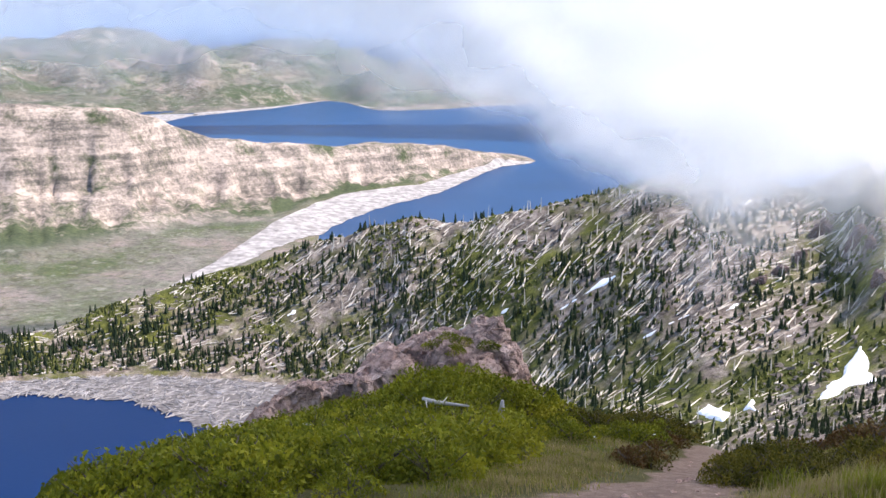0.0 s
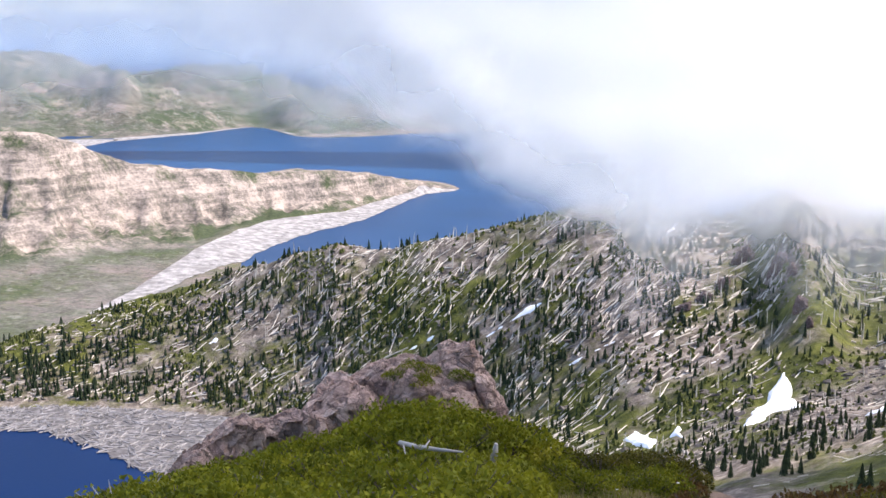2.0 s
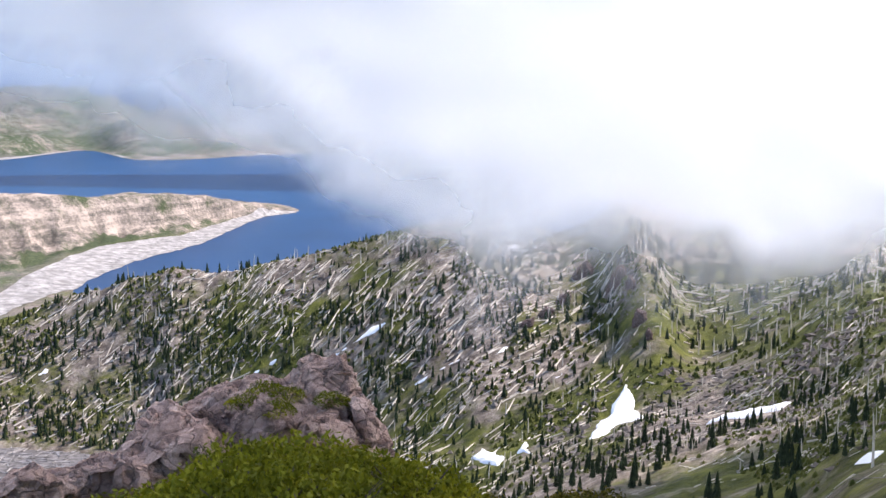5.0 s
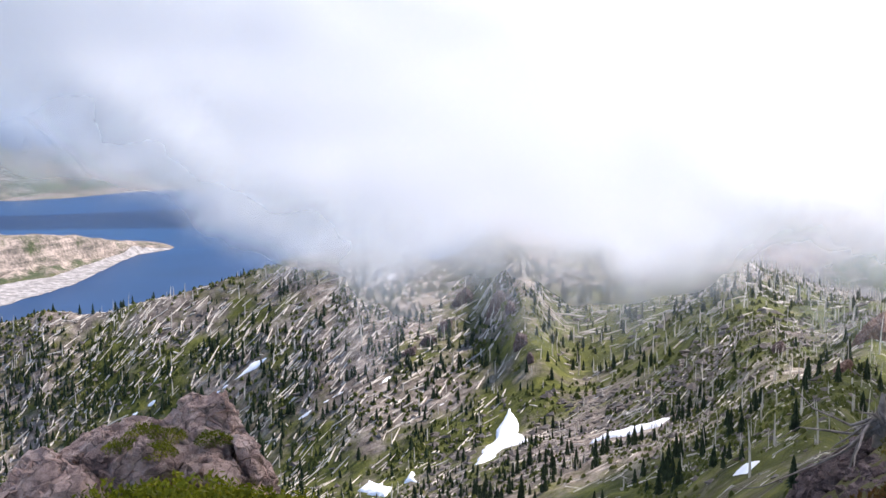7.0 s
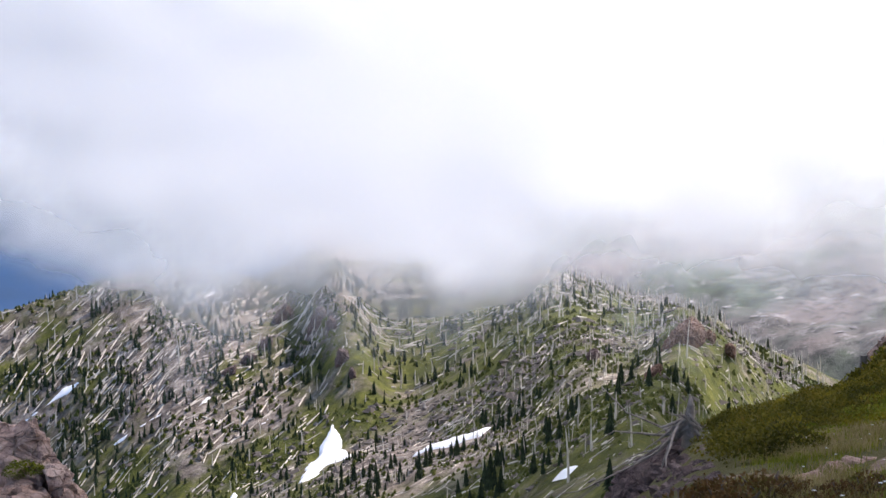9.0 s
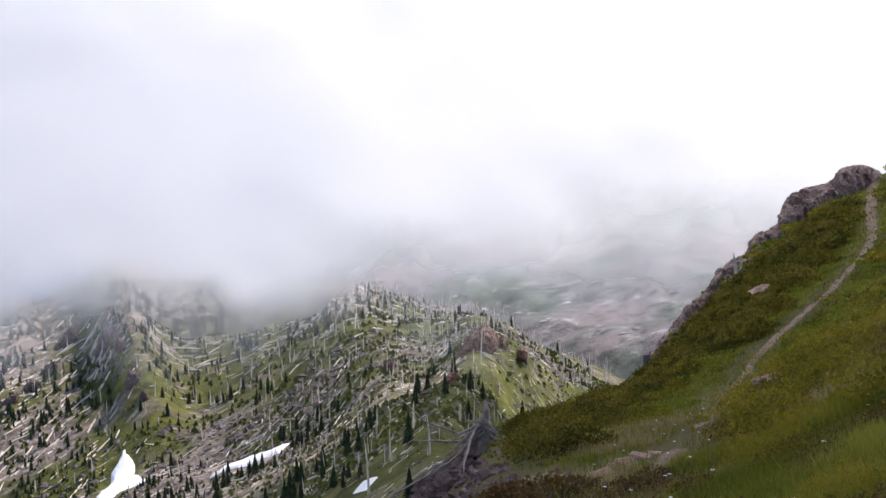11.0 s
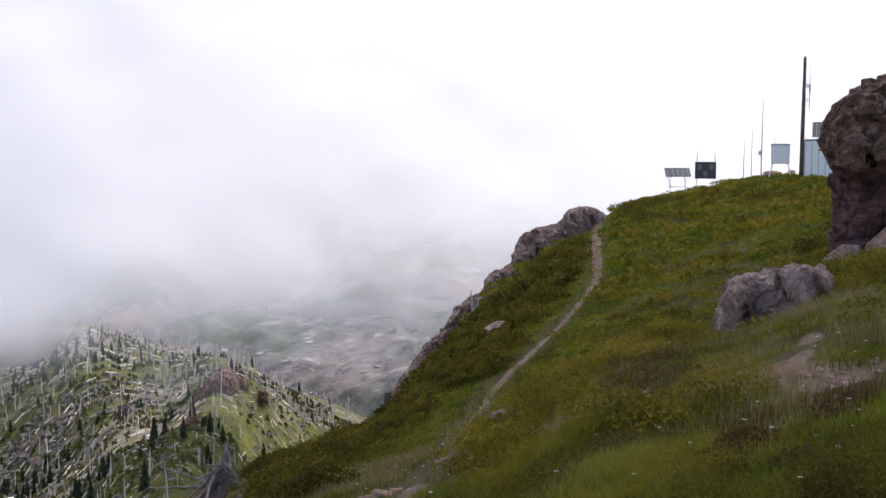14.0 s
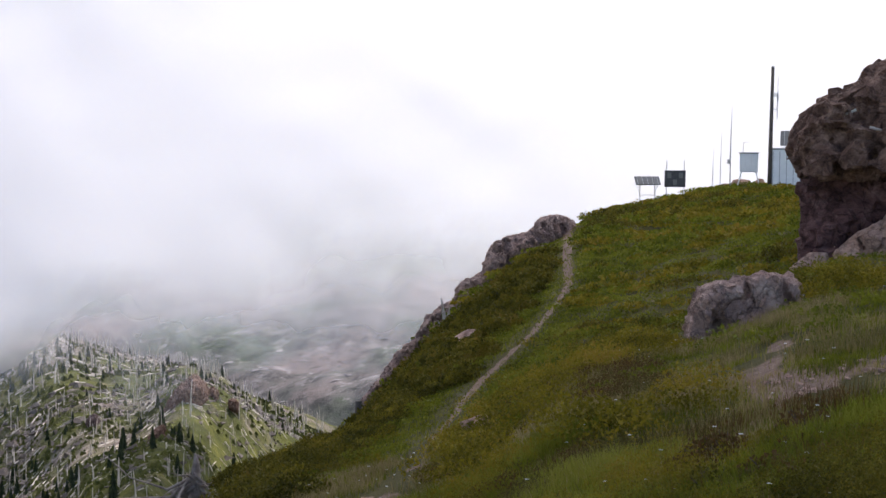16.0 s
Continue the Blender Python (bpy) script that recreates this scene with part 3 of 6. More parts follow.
# ---- clouds ----
def cloud_bank(name, r, base, soft, dens, fine, seed, label, lump=1.0, az=(-60, 130), top=34, step=0.45):
    """A bank of cloud on a sphere round the hill, ragged along its lower edge."""
    a = np.arange(az[0], az[1], step)
    e = np.concatenate([np.arange(-17, 12, step), np.arange(12, top, step * 4)])
    A, E = np.meshgrid(a, e, indexing="ij")
    b = np.interp(A, *zip(*base))
    d = (E - b) / soft + lump * 1.1 * fbm(A / 9 + seed, E / 6 + seed * 2, 5, 0.55) + lump * 0.45 * fbm(A / 2.6 + seed, E / 3.2, 4)
    d = np.clip(d * 0.5 + 0.5, 0, 1)
    d = d * d * (3 - 2 * d)
    rr = r * (1 + 0.015 * fbm(A / 12 + seed, E / 9, 3))
    h = rr * np.cos(np.radians(E))
    x, y, z = h * np.sin(np.radians(A)), h * np.cos(np.radians(A)), EYE + rr * np.sin(np.radians(E))
    hit = (d > 0.001) & (z > height(x, y) - 30)
    keep = hit[:-1, :-1] | hit[1:, 1:] | hit[1:, :-1] | hit[:-1, 1:]
    ob = new(name, mesh_grid(name, x, y, z, keep))
    at = ob.data.attributes.new("thickness", "FLOAT", "POINT")
    at.data.foreach_set("value", d.astype(np.float32).ravel())
    ob.data.materials.append(cloud_material(name, dens, fine))
    return tagged(ob, label, "cloud", kind="stuff")


cloud_bank("cloud_bank", 172, [(-60, 30), (-30, 17), (-16, 8), (-9, 2), (-4, -1.2), (3, -5), (7, -7.6), (11, -9.0), (14, -8.5), (17, -8.1), (19, -9.0), (22, -9.3), (26, -8.9), (30, -7.5), (36, -6.0), (46, -5.0), (60, -5), (100, -5)],
           2.2, 1.0, 0.04, 1.0, "low white cloud bank drifting over the ridge", top=84)
cloud_bank("cloud_veil", 160, [(-60, 4), (-20, 1), (-6, -1.5), (0, -3.6), (4, -6.4), (10, -10.2), (13, -9.2), (15, -8.2), (17, -8.2), (20, -9.4), (22, -10.0), (26, -9.7), (30, -8.6), (36, -7.6), (46, -6.8), (60, -7), (100, -7)],
           3.2, 0.4, 0.06, 8.0, "thin ragged veil of mist under the cloud bank", 1.3, top=20)
cloud_bank("plain_mist", 600, [(-60, 60), (20, 60), (23, -8.4), (30, -9.2), (36, -9.4), (46, -9.2), (60, -9)], 3.6, 0.32, 0.012, 51.0, "thin mist lying over the stony plain", 1.0, az=(20, 60), top=6)
cloud_bank("valley_haze", 1150, [(-60, -2.0), (-20, -2.3), (-12, -2.4), (-8, -2.8), (-4, -3.4), (2, -4.6), (10, -7), (22, -7), (32, 30), (60, 60)], 2.8, 0.55, 0.006, 21.0, "pale mist over the far lake", 0.8, az=(-60, 40), top=14)
cloud_bank("high_cloud", 3100, [(-60, 0.5), (-30, 0.4), (-19, 0.2), (-14, -0.3), (-9, -1.2), (-4, -2.6), (0, -3.4), (10, -4), (22, -4), (32, 30), (60, 60)], 1.5, 0.95, 0.002, 33.0, "bright cloud layer over the far hills", 0.7, az=(-60, 40), top=16)


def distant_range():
    """Ranges added beyond the last hills; their blue is painted haze."""
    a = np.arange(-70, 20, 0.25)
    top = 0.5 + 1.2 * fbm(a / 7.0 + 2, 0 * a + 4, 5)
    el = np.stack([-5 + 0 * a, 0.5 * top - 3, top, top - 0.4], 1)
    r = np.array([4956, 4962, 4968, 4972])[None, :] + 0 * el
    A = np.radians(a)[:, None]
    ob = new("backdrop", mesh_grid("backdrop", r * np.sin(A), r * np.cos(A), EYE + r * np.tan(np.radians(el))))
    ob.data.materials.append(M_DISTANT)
    tagged(ob, "added mountain backdrop with blue haze painted into its colour", "mountains", kind="structure")


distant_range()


# ---- helpers for things ----
class Bag:
    """Gathers pieces of one mesh."""

    def __init__(self):
        self.v, self.f, self.n = [], [], 0

    def add(self, v, f):
        v = np.asarray(v, float)
        self.v.append(v)
        self.f += [tuple(i + self.n for i in q) for q in f]
        self.n += len(v)
        return self

    def mesh(self, name, smooth=False):
        me = bpy.data.meshes.new(name)
        me.from_pydata(np.concatenate(self.v), [], self.f)
        if smooth:
            me.polygons.foreach_set("use_smooth", np.ones(len(me.polygons), bool))
        me.update()
        return me


def part(name, mesh, material, parent, label=""):
    ob = new(name, mesh)
    if not mesh.materials:
        mesh.materials.append(material)
    ob.parent = parent
    return tagged(ob, label) if label else ob


def thing(name, label, category, at=None, group="", mesh=None, material=None, kind=""):
    ob = new(name, mesh)
    if mesh is not None and material is not None and not mesh.materials:
        mesh.materials.append(material)
    if at is not None:
        ob.matrix_basis = at
    return tagged(ob, label, category, group, kind)


def tube(points, radii, sides=6, cap=True):
    pts = [Vector(p) for p in points]
    v, f = [], []
    for k, p in enumerate(pts):
        d = (pts[min(k + 1, len(pts) - 1)] - pts[max(k - 1, 0)]).normalized()
        s = d.cross(Vector((0.31, 0.17, 0.93)))
        if s.length < 0.1:
            s = d.cross(Vector((1, 0, 0)))
        s.normalize()
        u = d.cross(s)
        for i in range(sides):
            a = math.tau * i / sides
            v.append(p + (s * math.cos(a) + u * math.sin(a)) * radii[k])
    for k in range(len(pts) - 1):
        for i in range(sides):
            j = (i + 1) % sides
            f.append((k * sides + i, k * sides + j, (k + 1) * sides + j, (k + 1) * sides + i))
    if cap:
        f += [tuple(range(sides - 1, -1, -1)), tuple((len(pts) - 1) * sides + i for i in range(sides))]
    return v, f


def box(sx, sy, sz, bevel=0.02, at=(0, 0, 0)):
    """A box with chamfered edges standing on at."""
    bm = bmesh.new()
    bmesh.ops.create_cube(bm, size=1)
    for q in bm.verts:
        q.co = Vector((q.co.x * sx, q.co.y * sy, (q.co.z + 0.5) * sz)) + Vector(at)
    if bevel:
        bmesh.ops.bevel(bm, geom=bm.edges[:], offset=bevel, segments=1, affect="EDGES")
    bm.verts.index_update()
    v, f = [q.co.copy() for q in bm.verts], [[q.index for q in p.verts] for p in bm.faces]
    bm.free()
    return v, f


def shard(size, seed, points=18, boxy=5.0, rough=0.035, cuts=1):
    """An angular block of broken rock with flat faces and sharp edges."""
    q = np.random.RandomState(seed)
    d = q.normal(size=(points, 3))
    d /= (np.abs(d) ** boxy).sum(1)[:, None] ** (1 / boxy)
    d *= q.uniform(0.82, 1.05, points)[:, None]
    bm = bmesh.new()
    for p in d:
        bm.verts.new(p)
    r = bmesh.ops.convex_hull(bm, input=bm.verts[:])
    bmesh.ops.delete(bm, geom=list({g for g in r["geom_interior"] + r["geom_unused"] if isinstance(g, bmesh.types.BMVert)}), context="VERTS")
    bmesh.ops.bevel(bm, geom=bm.edges[:], offset=0.03, segments=1, affect="EDGES", clamp_overlap=True)
    bmesh.ops.triangulate(bm, faces=bm.faces[:])
    if cuts:
        bmesh.ops.subdivide_edges(bm, edges=[g for g in bm.edges if g.calc_length() > 0.25], cuts=cuts, use_grid_fill=True)
    bmesh.ops.triangulate(bm, faces=bm.faces[:])
    bm.verts.index_update()
    P = np.array([g.co[:] for g in bm.verts])
    F = [tuple(g.index for g in f.verts) for f in bm.faces]
    bm.free()
    s = seed * 1.9
    w = fbm(P[:, 0] * 3 + s + P[:, 2] * 2.1, P[:, 1] * 3 - P[:, 2] * 2.3, 4, 0.6)
    return P * (1 + rough * 1.6 * w)[:, None] * np.asarray(size), F


def slab(size, seed, rough=0.05):
    """An upright jointed column of rock with a flattish top."""
    q = np.random.RandomState(seed)
    bm = bmesh.new()
    for sx in (-1, 1):
        for sy in (-1, 1):
            for sz in (-1, 1):
                bm.verts.new((sx * q.uniform(0.8, 1.05), sy * q.uniform(0.8, 1.05), sz * q.uniform(0.86, 1.04)))
    for k in range(4):
        bm.verts.new((q.uniform(-1.1, 1.1), q.choice([-1.08, 1.08]), q.uniform(-0.8, 0.8)))
    bmesh.ops.convex_hull(bm, input=bm.verts[:])
    bmesh.ops.bevel(bm, geom=bm.edges[:], offset=0.05, segments=1, affect="EDGES", clamp_overlap=True)
    bmesh.ops.triangulate(bm, faces=bm.faces[:])
    bmesh.ops.subdivide_edges(bm, edges=[g for g in bm.edges if g.calc_length() > 0.25], cuts=3, use_grid_fill=True)
    bmesh.ops.triangulate(bm, faces=bm.faces[:])
    bm.verts.index_update()
    P = np.array([g.co[:] for g in bm.verts])
    F = [tuple(g.index for g in f.verts) for f in bm.faces]
    bm.free()
    w = fbm(P[:, 0] * 3 + seed + P[:, 2] * 1.1, P[:, 1] * 3 - P[:, 2] * 1.3, 4, 0.6)
    return P * (1 + rough * 2.4 * w)[:, None] * np.asarray(size), F


def placed(vf, at, turn=0.0, lean=(0, 0)):
    m = pose(at[0], at[1], at[2], lean[0], lean[1], turn)
    M = np.array(m)
    return np.asarray(vf[0]) @ M[:3, :3].T + M[:3, 3], vf[1]


def inside(poly, x, y):
    res = np.zeros(np.shape(x), bool)
    for (x0, y0), (x1, y1) in zip(poly, poly[1:] + poly[:1]):
        c = ((y0 > y) != (y1 > y)) & (x < (x1 - x0) * (y - y0) / (y1 - y0 + 1e-12) + x0)
        res ^= c
    return res


# ---- snow ----
SNOW = []


def snow_patch(outline, lift=0.55):
    """Old snow lying on the slope inside an outline of bearings and angles of sight."""
    pts = [ground_at(*q) for q in outline]
    poly = [(p.x, p.y) for p in pts]
    SNOW.append(poly)
    a = np.array(poly)
    lo, hi = a.min(0) - 1.5, a.max(0) + 1.5
    n = int(min(110, max(40, (hi - lo).max() / 0.45)))
    X, Y = np.meshgrid(np.linspace(lo[0], hi[0], n), np.linspace(lo[1], hi[1], n), indexing="ij")
    wob = 0.35 + 0.002 * hi[1]
    d = near_line(poly + poly[:1], X, Y) * np.where(inside(poly, X, Y), 1, -1) + wob * fbm(X / 2.5, Y / 2.5, 3)
    Z = height(X, Y) - 0.25 + (lift + 0.25) * np.clip(d / 0.9, 0, 1) ** 0.6
    keep = (d[:-1, :-1] > -0.4) & (d[1:, 1:] > -0.4)
    thing("snow_patch", "patch of old white snow on the stony slope", "snow", mesh=mesh_grid("snow_patch", X, Y, Z, keep), material=M_SNOW, group="snow patches")


snow_patch([(17.1, -15.6), (17.5, -16.3), (18.1, -17.1), (16.8, -17.5), (15.3, -18.4), (15.7, -17.6), (16.5, -16.6)])
snow_patch([(21.1, -17.2), (21.7, -16.8), (23.1, -16.4), (25.1, -15.8), (24.5, -16.25), (22.8, -16.8)])
snow_patch([(9.5, -19.4), (10.0, -18.8), (11.1, -19.3), (10.8, -19.7)])
snow_patch([(11.8, -19.0), (12.2, -18.5), (12.5, -19.1)])
# broken streaks of snow in the gullies
for k, ((a0, e0), (a1, e1), w) in enumerate((((2.2, -14.75), (3.3, -14.0), 0.1), ((3.4, -13.95), (5.1, -12.88), 0.15), ((6.6, -15.9), (7.5, -15.3), 0.09), ((7.65, -15.25), (8.9, -14.6), 0.1), ((10.5, -14.45), (11.2, -14.0), 0.06), ((-1.65, -15.35), (-0.9, -14.95), 0.08),
                                             ((-0.7, -14.85), (-0.05, -14.5), 0.11), ((1.1, -13.75), (1.6, -13.4), 0.05), ((13.6, -15.45), (14.2, -15.05), 0.07), ((11.2, -9.2), (11.7, -8.9), 0.06), ((-11.6, -14.8), (-11.1, -14.6), 0.09))):
    side = [(a0 + (a1 - a0) * t, e0 + (e1 - e0) * t, 0.75 * w * (0.35 + math.sin(math.pi * t) ** 0.5 * (0.6 + 0.5 * math.sin(9 * t + 2 * k)))) for t in (0, 0.2, 0.4, 0.6, 0.8, 1)]
    snow_patch([(a - 0.6 * h, e + h) for a, e, h in side] + [(a + 0.6 * h, e - h) for a, e, h in reversed(side)], 0.2)
snow_patch([(28.0, -18.4), (28.7, -17.8), (29.5, -17.5), (28.8, -18.2)])

# ---- fallen and standing dead trees on the slopes ----
rs = np.random.RandomState(11)


def scatter(n, az, bands, accept=None):
    """Places on the ground between two ranges given as functions of the bearing."""
    a = rs.uniform(az[0], az[1], n * 6)
    lo, hi = np.interp(a, *zip(*bands[0])), np.interp(a, *zip(*bands[1]))
    r = np.sqrt(rs.uniform(lo**2, hi**2))
    x, y = r * np.sin(np.radians(a)), r * np.cos(np.radians(a))
    ok = (height(x, y) > LAKE_Z + 1.0) | (r > 600)
    for poly in SNOW:
        ok &= ~(inside(poly, x, y) | (near_line(poly + poly[:1], x, y) < 1.5) | inside(poly, x * 1.03, y * 1.03) | inside(poly, x * 1.015, y * 1.015))
    if accept is not None:
        ok &= accept(a, r, x, y)
    k = np.nonzero(ok)[0][:n]
    return a[k], r[k], x[k], y[k]


SLOPE_LO = [(-32, 400), (-19, 385), (-7, 345), (0, 300), (8, 215), (15, 180), (22, 150), (28, 105), (33, 80), (37, 130), (40, 200)]
SLOPE_HI = [(-32, 430), (-19, 445), (-10, 450), (0, 412), (6, 396), (10, 390), (18, 410), (28, 460), (34, 510), (40, 560)]


def fall_line(a):
    """Bearing in which the trunks lie: blown up-slope on the ridge, across it in the hollow."""
    return np.interp(a, (-30, 14, 18, 20, 26, 30, 40), (54, 56, 62, 105, 112, 75, 65)) + np.where(rs.rand(len(a)) < 0.2, rs.normal(size=len(a)) * 40, rs.normal(size=len(a)) * 17)


def log_piece(x, y, bearing, length, rad):
    d = Vector((math.sin(radians(bearing)), math.cos(radians(bearing))))
    a, b = (Vector((x + d.x * t * length, y + d.y * t * length, float(height(x + d.x * t * length, y + d.y * t * length)) + rad * 0.75)) for t in (-0.5, 0.5))
    pts = (a, (a + b) / 2, b)
    return tube(pts, (rad, rad * 0.85, rad * 0.6), 5)


a, r, x, y = scatter(4300, (-31, 40), (SLOPE_LO, SLOPE_HI), lambda a, r, x, y: (fbm(x / 26, y / 26, 3) + 0.35 > rs.uniform(-0.3, 0.6, len(a))) & (rs.rand(len(a)) < np.interp(a, (-20, -6, 2), (0.5, 0.7, 1))))
bag = Bag()
br = fall_line(a)
for k in range(len(a)):
    bag.add(*log_piece(x[k], y[k], br[k], (1.3 + 7.5 * rs.rand() ** 2) * min(1, r[k] / 330) * np.interp(a[k], (-20, 0, 20, 24), (0.6, 1, 1, 0.6)), rs.uniform(0.1, 0.29) * min(1, r[k] / 330)))
a, r, x, y = scatter(650, (22, 41), ([(22, 150), (28, 92), (33, 66), (37, 110), (41, 190)], [(22, 240), (30, 230), (41, 260)]))
br = fall_line(a)
for k in range(len(a)):
    bag.add(*log_piece(x[k], y[k], br[k] + rs.normal() * 55, (1.0 + 4.0 * rs.rand() ** 2) * min(1, r[k] / 210), rs.uniform(0.06, 0.15) * min(1, r[k] / 210)))
thing("fallen_logs", "bleached trunks blown down in parallel over the mountainside", "fallen logs", mesh=bag.mesh("fallen_logs"), material=M_DEAD, kind="stuff")
a, r, x, y = scatter(150, (8, 38), ([(8, 190), (15, 150), (28, 88), (33, 60), (38, 60)], [(8, 250), (20, 210), (28, 190), (38, 190)]))
br = fall_line(a)
for k in range(len(a)):
    length = rs.uniform(1.2, 4.0) * min(1, r[k] / 200)
    thing("fallen_log", "bleached fallen trunk lying on the stony slope", "log", mesh=Bag().add(*log_piece(x[k], y[k], br[k] + rs.normal() * 40, length, rs.uniform(0.06, 0.13) * min(1, r[k] / 200))).mesh("fallen_log"), material=M_DEAD, group="fallen trunks on the spur")


def snag_mesh(h, rad, seed):
    q = np.random.RandomState(seed)
    b = Bag()
    lean = q.normal(size=2) * 0.05 * h
    pts = [(lean[0] * t * t, lean[1] * t * t, h * t - 0.3 * (t == 0)) for t in (0, 0.3, 0.6, 0.85, 1)]
    b.add(*tube(pts, (rad, rad * 0.85, rad * 0.62, rad * 0.4, rad * 0.12), 5))
    for k in range(5):
        t = q.uniform(0.35, 0.92)
        c = Vector((lean[0] * t * t, lean[1] * t * t, h * t))
        g = q.uniform(0, math.tau)
        ln = q.uniform(0.3, 1.0) * (1.2 - t)
        b.add(*tube([c, c + Vector((math.cos(g) * ln, math.sin(g) * ln, q.uniform(-0.25, 0.3) * ln))], (rad * 0.25, rad * 0.06), 3, False))
    return b


a, r, x, y = scatter(800, (-10, 41), (SLOPE_LO, SLOPE_HI), lambda a, r, x, y: rs.rand(len(a)) < np.interp(a, (-10, 15, 24, 30, 40), (0.12, 0.15, 0.4, 0.45, 0.45)))
bag = Bag()
for k in range(len(a)):
    v, f = (lambda b: (np.concatenate(b.v), b.f))(snag_mesh(rs.uniform(1.8, 6.0) * min(1, r[k] / 380), rs.uniform(0.13, 0.26) * min(1, r[k] / 330), k))
    bag.add(v + np.array([x[k], y[k], float(height(x[k], y[k]))]), f)
a, r, x, y = scatter(190, (24, 41), ([(24, 150), (28, 110), (33, 90), (37, 120), (41, 190)], [(24, 240), (30, 230), (41, 300)]))
for k in range(len(a)):
    v, f = (lambda b: (np.concatenate(b.v), b.f))(snag_mesh(rs.uniform(0.9, 3.6) * min(1, r[k] / 170), rs.uniform(0.07, 0.13) * min(1, r[k] / 190), k + 700))
    bag.add(v + np.array([x[k], y[k], float(height(x[k], y[k]))]), f)
thing("dead_snags", "grey-white dead trees standing far off on the ridge", "dead trees", mesh=bag.mesh("dead_snags"), material=M_DEAD, kind="stuff")
snag_kinds = [snag_mesh(h, 0.2, 90 + k).mesh("snag") for k, h in enumerate((5.5, 7.5, 4.2, 6.2))]
for k, (sa, sr) in enumerate([(33.5, 120), (34.2, 128), (35.0, 140), (35.4, 118), (36.0, 150), (36.5, 170), (37.2, 165), (37.8, 180), (38.4, 176), (34.6, 165), (32.4, 130), (26.7, 145), (30.0, 110), (28.9, 100), (31.2, 125),
                              (33.0, 158), (35.8, 185), (36.9, 190), (29.4, 140), (38.9, 190), (39.4, 188), (32.0, 96)]):
    p = spot(sa, sr, -0.1)
    thing("dead_tree", "tall bleached dead tree with broken stubs of limbs", "dead tree", pose(p.x, p.y, p.z, 0, 0, 47 * k) @ Matrix.Scale(0.42 + 0.08 * (k % 5), 4), "standing dead trees", snag_kinds[k % 4], M_DEAD)

# ---- young firs ----


def crown(h, rad, tiers, points, seed):
    q = np.random.RandomState(seed)
    v, f = [], []
    for k in range(tiers):
        t = k / tiers
        z0, z1 = h * (0.08 + 0.9 * t), h * (0.08 + 0.9 * t) + h * 1.7 / tiers
        R = rad * (1 - t) ** 0.85 + 0.04 * rad
        c, tw = len(v), q.uniform(0, 1)
        v.append((0, 0, min(z1, h)))
        for i in range(2 * points):
            g = math.pi * (i + tw) / points
            rr = R * (q.uniform(0.85, 1.15) if i % 2 == 0 else q.uniform(0.4, 0.6))
            v.append((rr * math.cos(g), rr * math.sin(g), z0 - (0.22 * R if i % 2 == 0 else 0)))
        f += [(c, c + 1 + i, c + 1 + (i + 1) % (2 * points)) for i in range(2 * points)]
    return v, f


far_crowns = [crown(1, 0.24, 5, 4, s) for s in range(6)]
a, r, x, y = scatter(3600, (-31, 40), (SLOPE_LO, SLOPE_HI), lambda a, r, x, y: (fbm(x / 22 + 9, y / 22, 4) > rs.uniform(-0.35, 0.45, len(a))) & (rs.rand(len(a)) < np.interp(a, (-20, -8, 18, 24, 30, 40), (1, 0.85, 0.8, 0.5, 0.22, 0.08))) & ((r < np.interp(a, *zip(*SLOPE_HI)) - 22) | (rs.rand(len(a)) < 0.3)) & (r > np.interp(a, (20, 30, 40), (150, 190, 200))))
bag = Bag()
for k in range(len(a)):
    v, f = far_crowns[k % 6]
    s = (1.3 + 3.0 * rs.rand() ** 1.6) * min(1, r[k] / 330)
    bag.add(np.array(v) * (s * rs.uniform(0.8, 1.2), s, s) + np.array([x[k], y[k], float(height(x[k], y[k])) - 0.15 * s * 0.1]), f)
thing("fir_wood", "scattered young dark green firs among the fallen logs", "fir trees", mesh=bag.mesh("fir_wood"), material=M_NEEDLE, kind="stuff")


def fir(seed):
    ob = thing("fir_tree", "young dark green fir standing on the spur", "fir tree", group="firs on the spur")
    part("trunk", Bag().add(*tube([(0, 0, -0.3), (0, 0, 2.2), (0.02, 0, 4.2)], (0.12, 0.08, 0.015), 6)).mesh("trunk"), M_BARK, ob)
    part("crown", Bag().add(*crown(4.4, 0.95, 11, 7, seed)).mesh("crown"), M_NEEDLE, ob)
    return ob


firs = [fir(s) for s in (50, 51, 52)]
a, r, x, y = scatter(200, (8, 38.5), ([(8, 175), (15, 150), (22, 120), (28, 85), (33, 66), (38, 120)], [(8, 250), (20, 220), (26, 205), (30, 195), (38, 200)]),
                     lambda a, r, x, y: (fbm(x / 16 + 3, y / 16, 3) > rs.uniform(-0.2, 0.25, len(a))) & ~((a > 14.5) & (a < 22) & (r > 195)) & ~((a > 32) & (r < 100)) & (rs.rand(len(a)) < np.interp(a, (26, 30, 33, 38), (1, 0.8, 0.4, 0.1))))
for k in range(len(a)):
    s = rs.uniform(0.28, 0.78)
    m = pose(x[k], y[k], float(height(x[k], y[k])), 0, 0, rs.uniform(0, 360)) @ Matrix.Diagonal((s * rs.uniform(0.85, 1.1), s, s, 1))
    if k < 3:
        firs[k].matrix_basis = m
    else:
        c = copy_thing(firs[k % 3], Matrix())
        c.matrix_basis = m

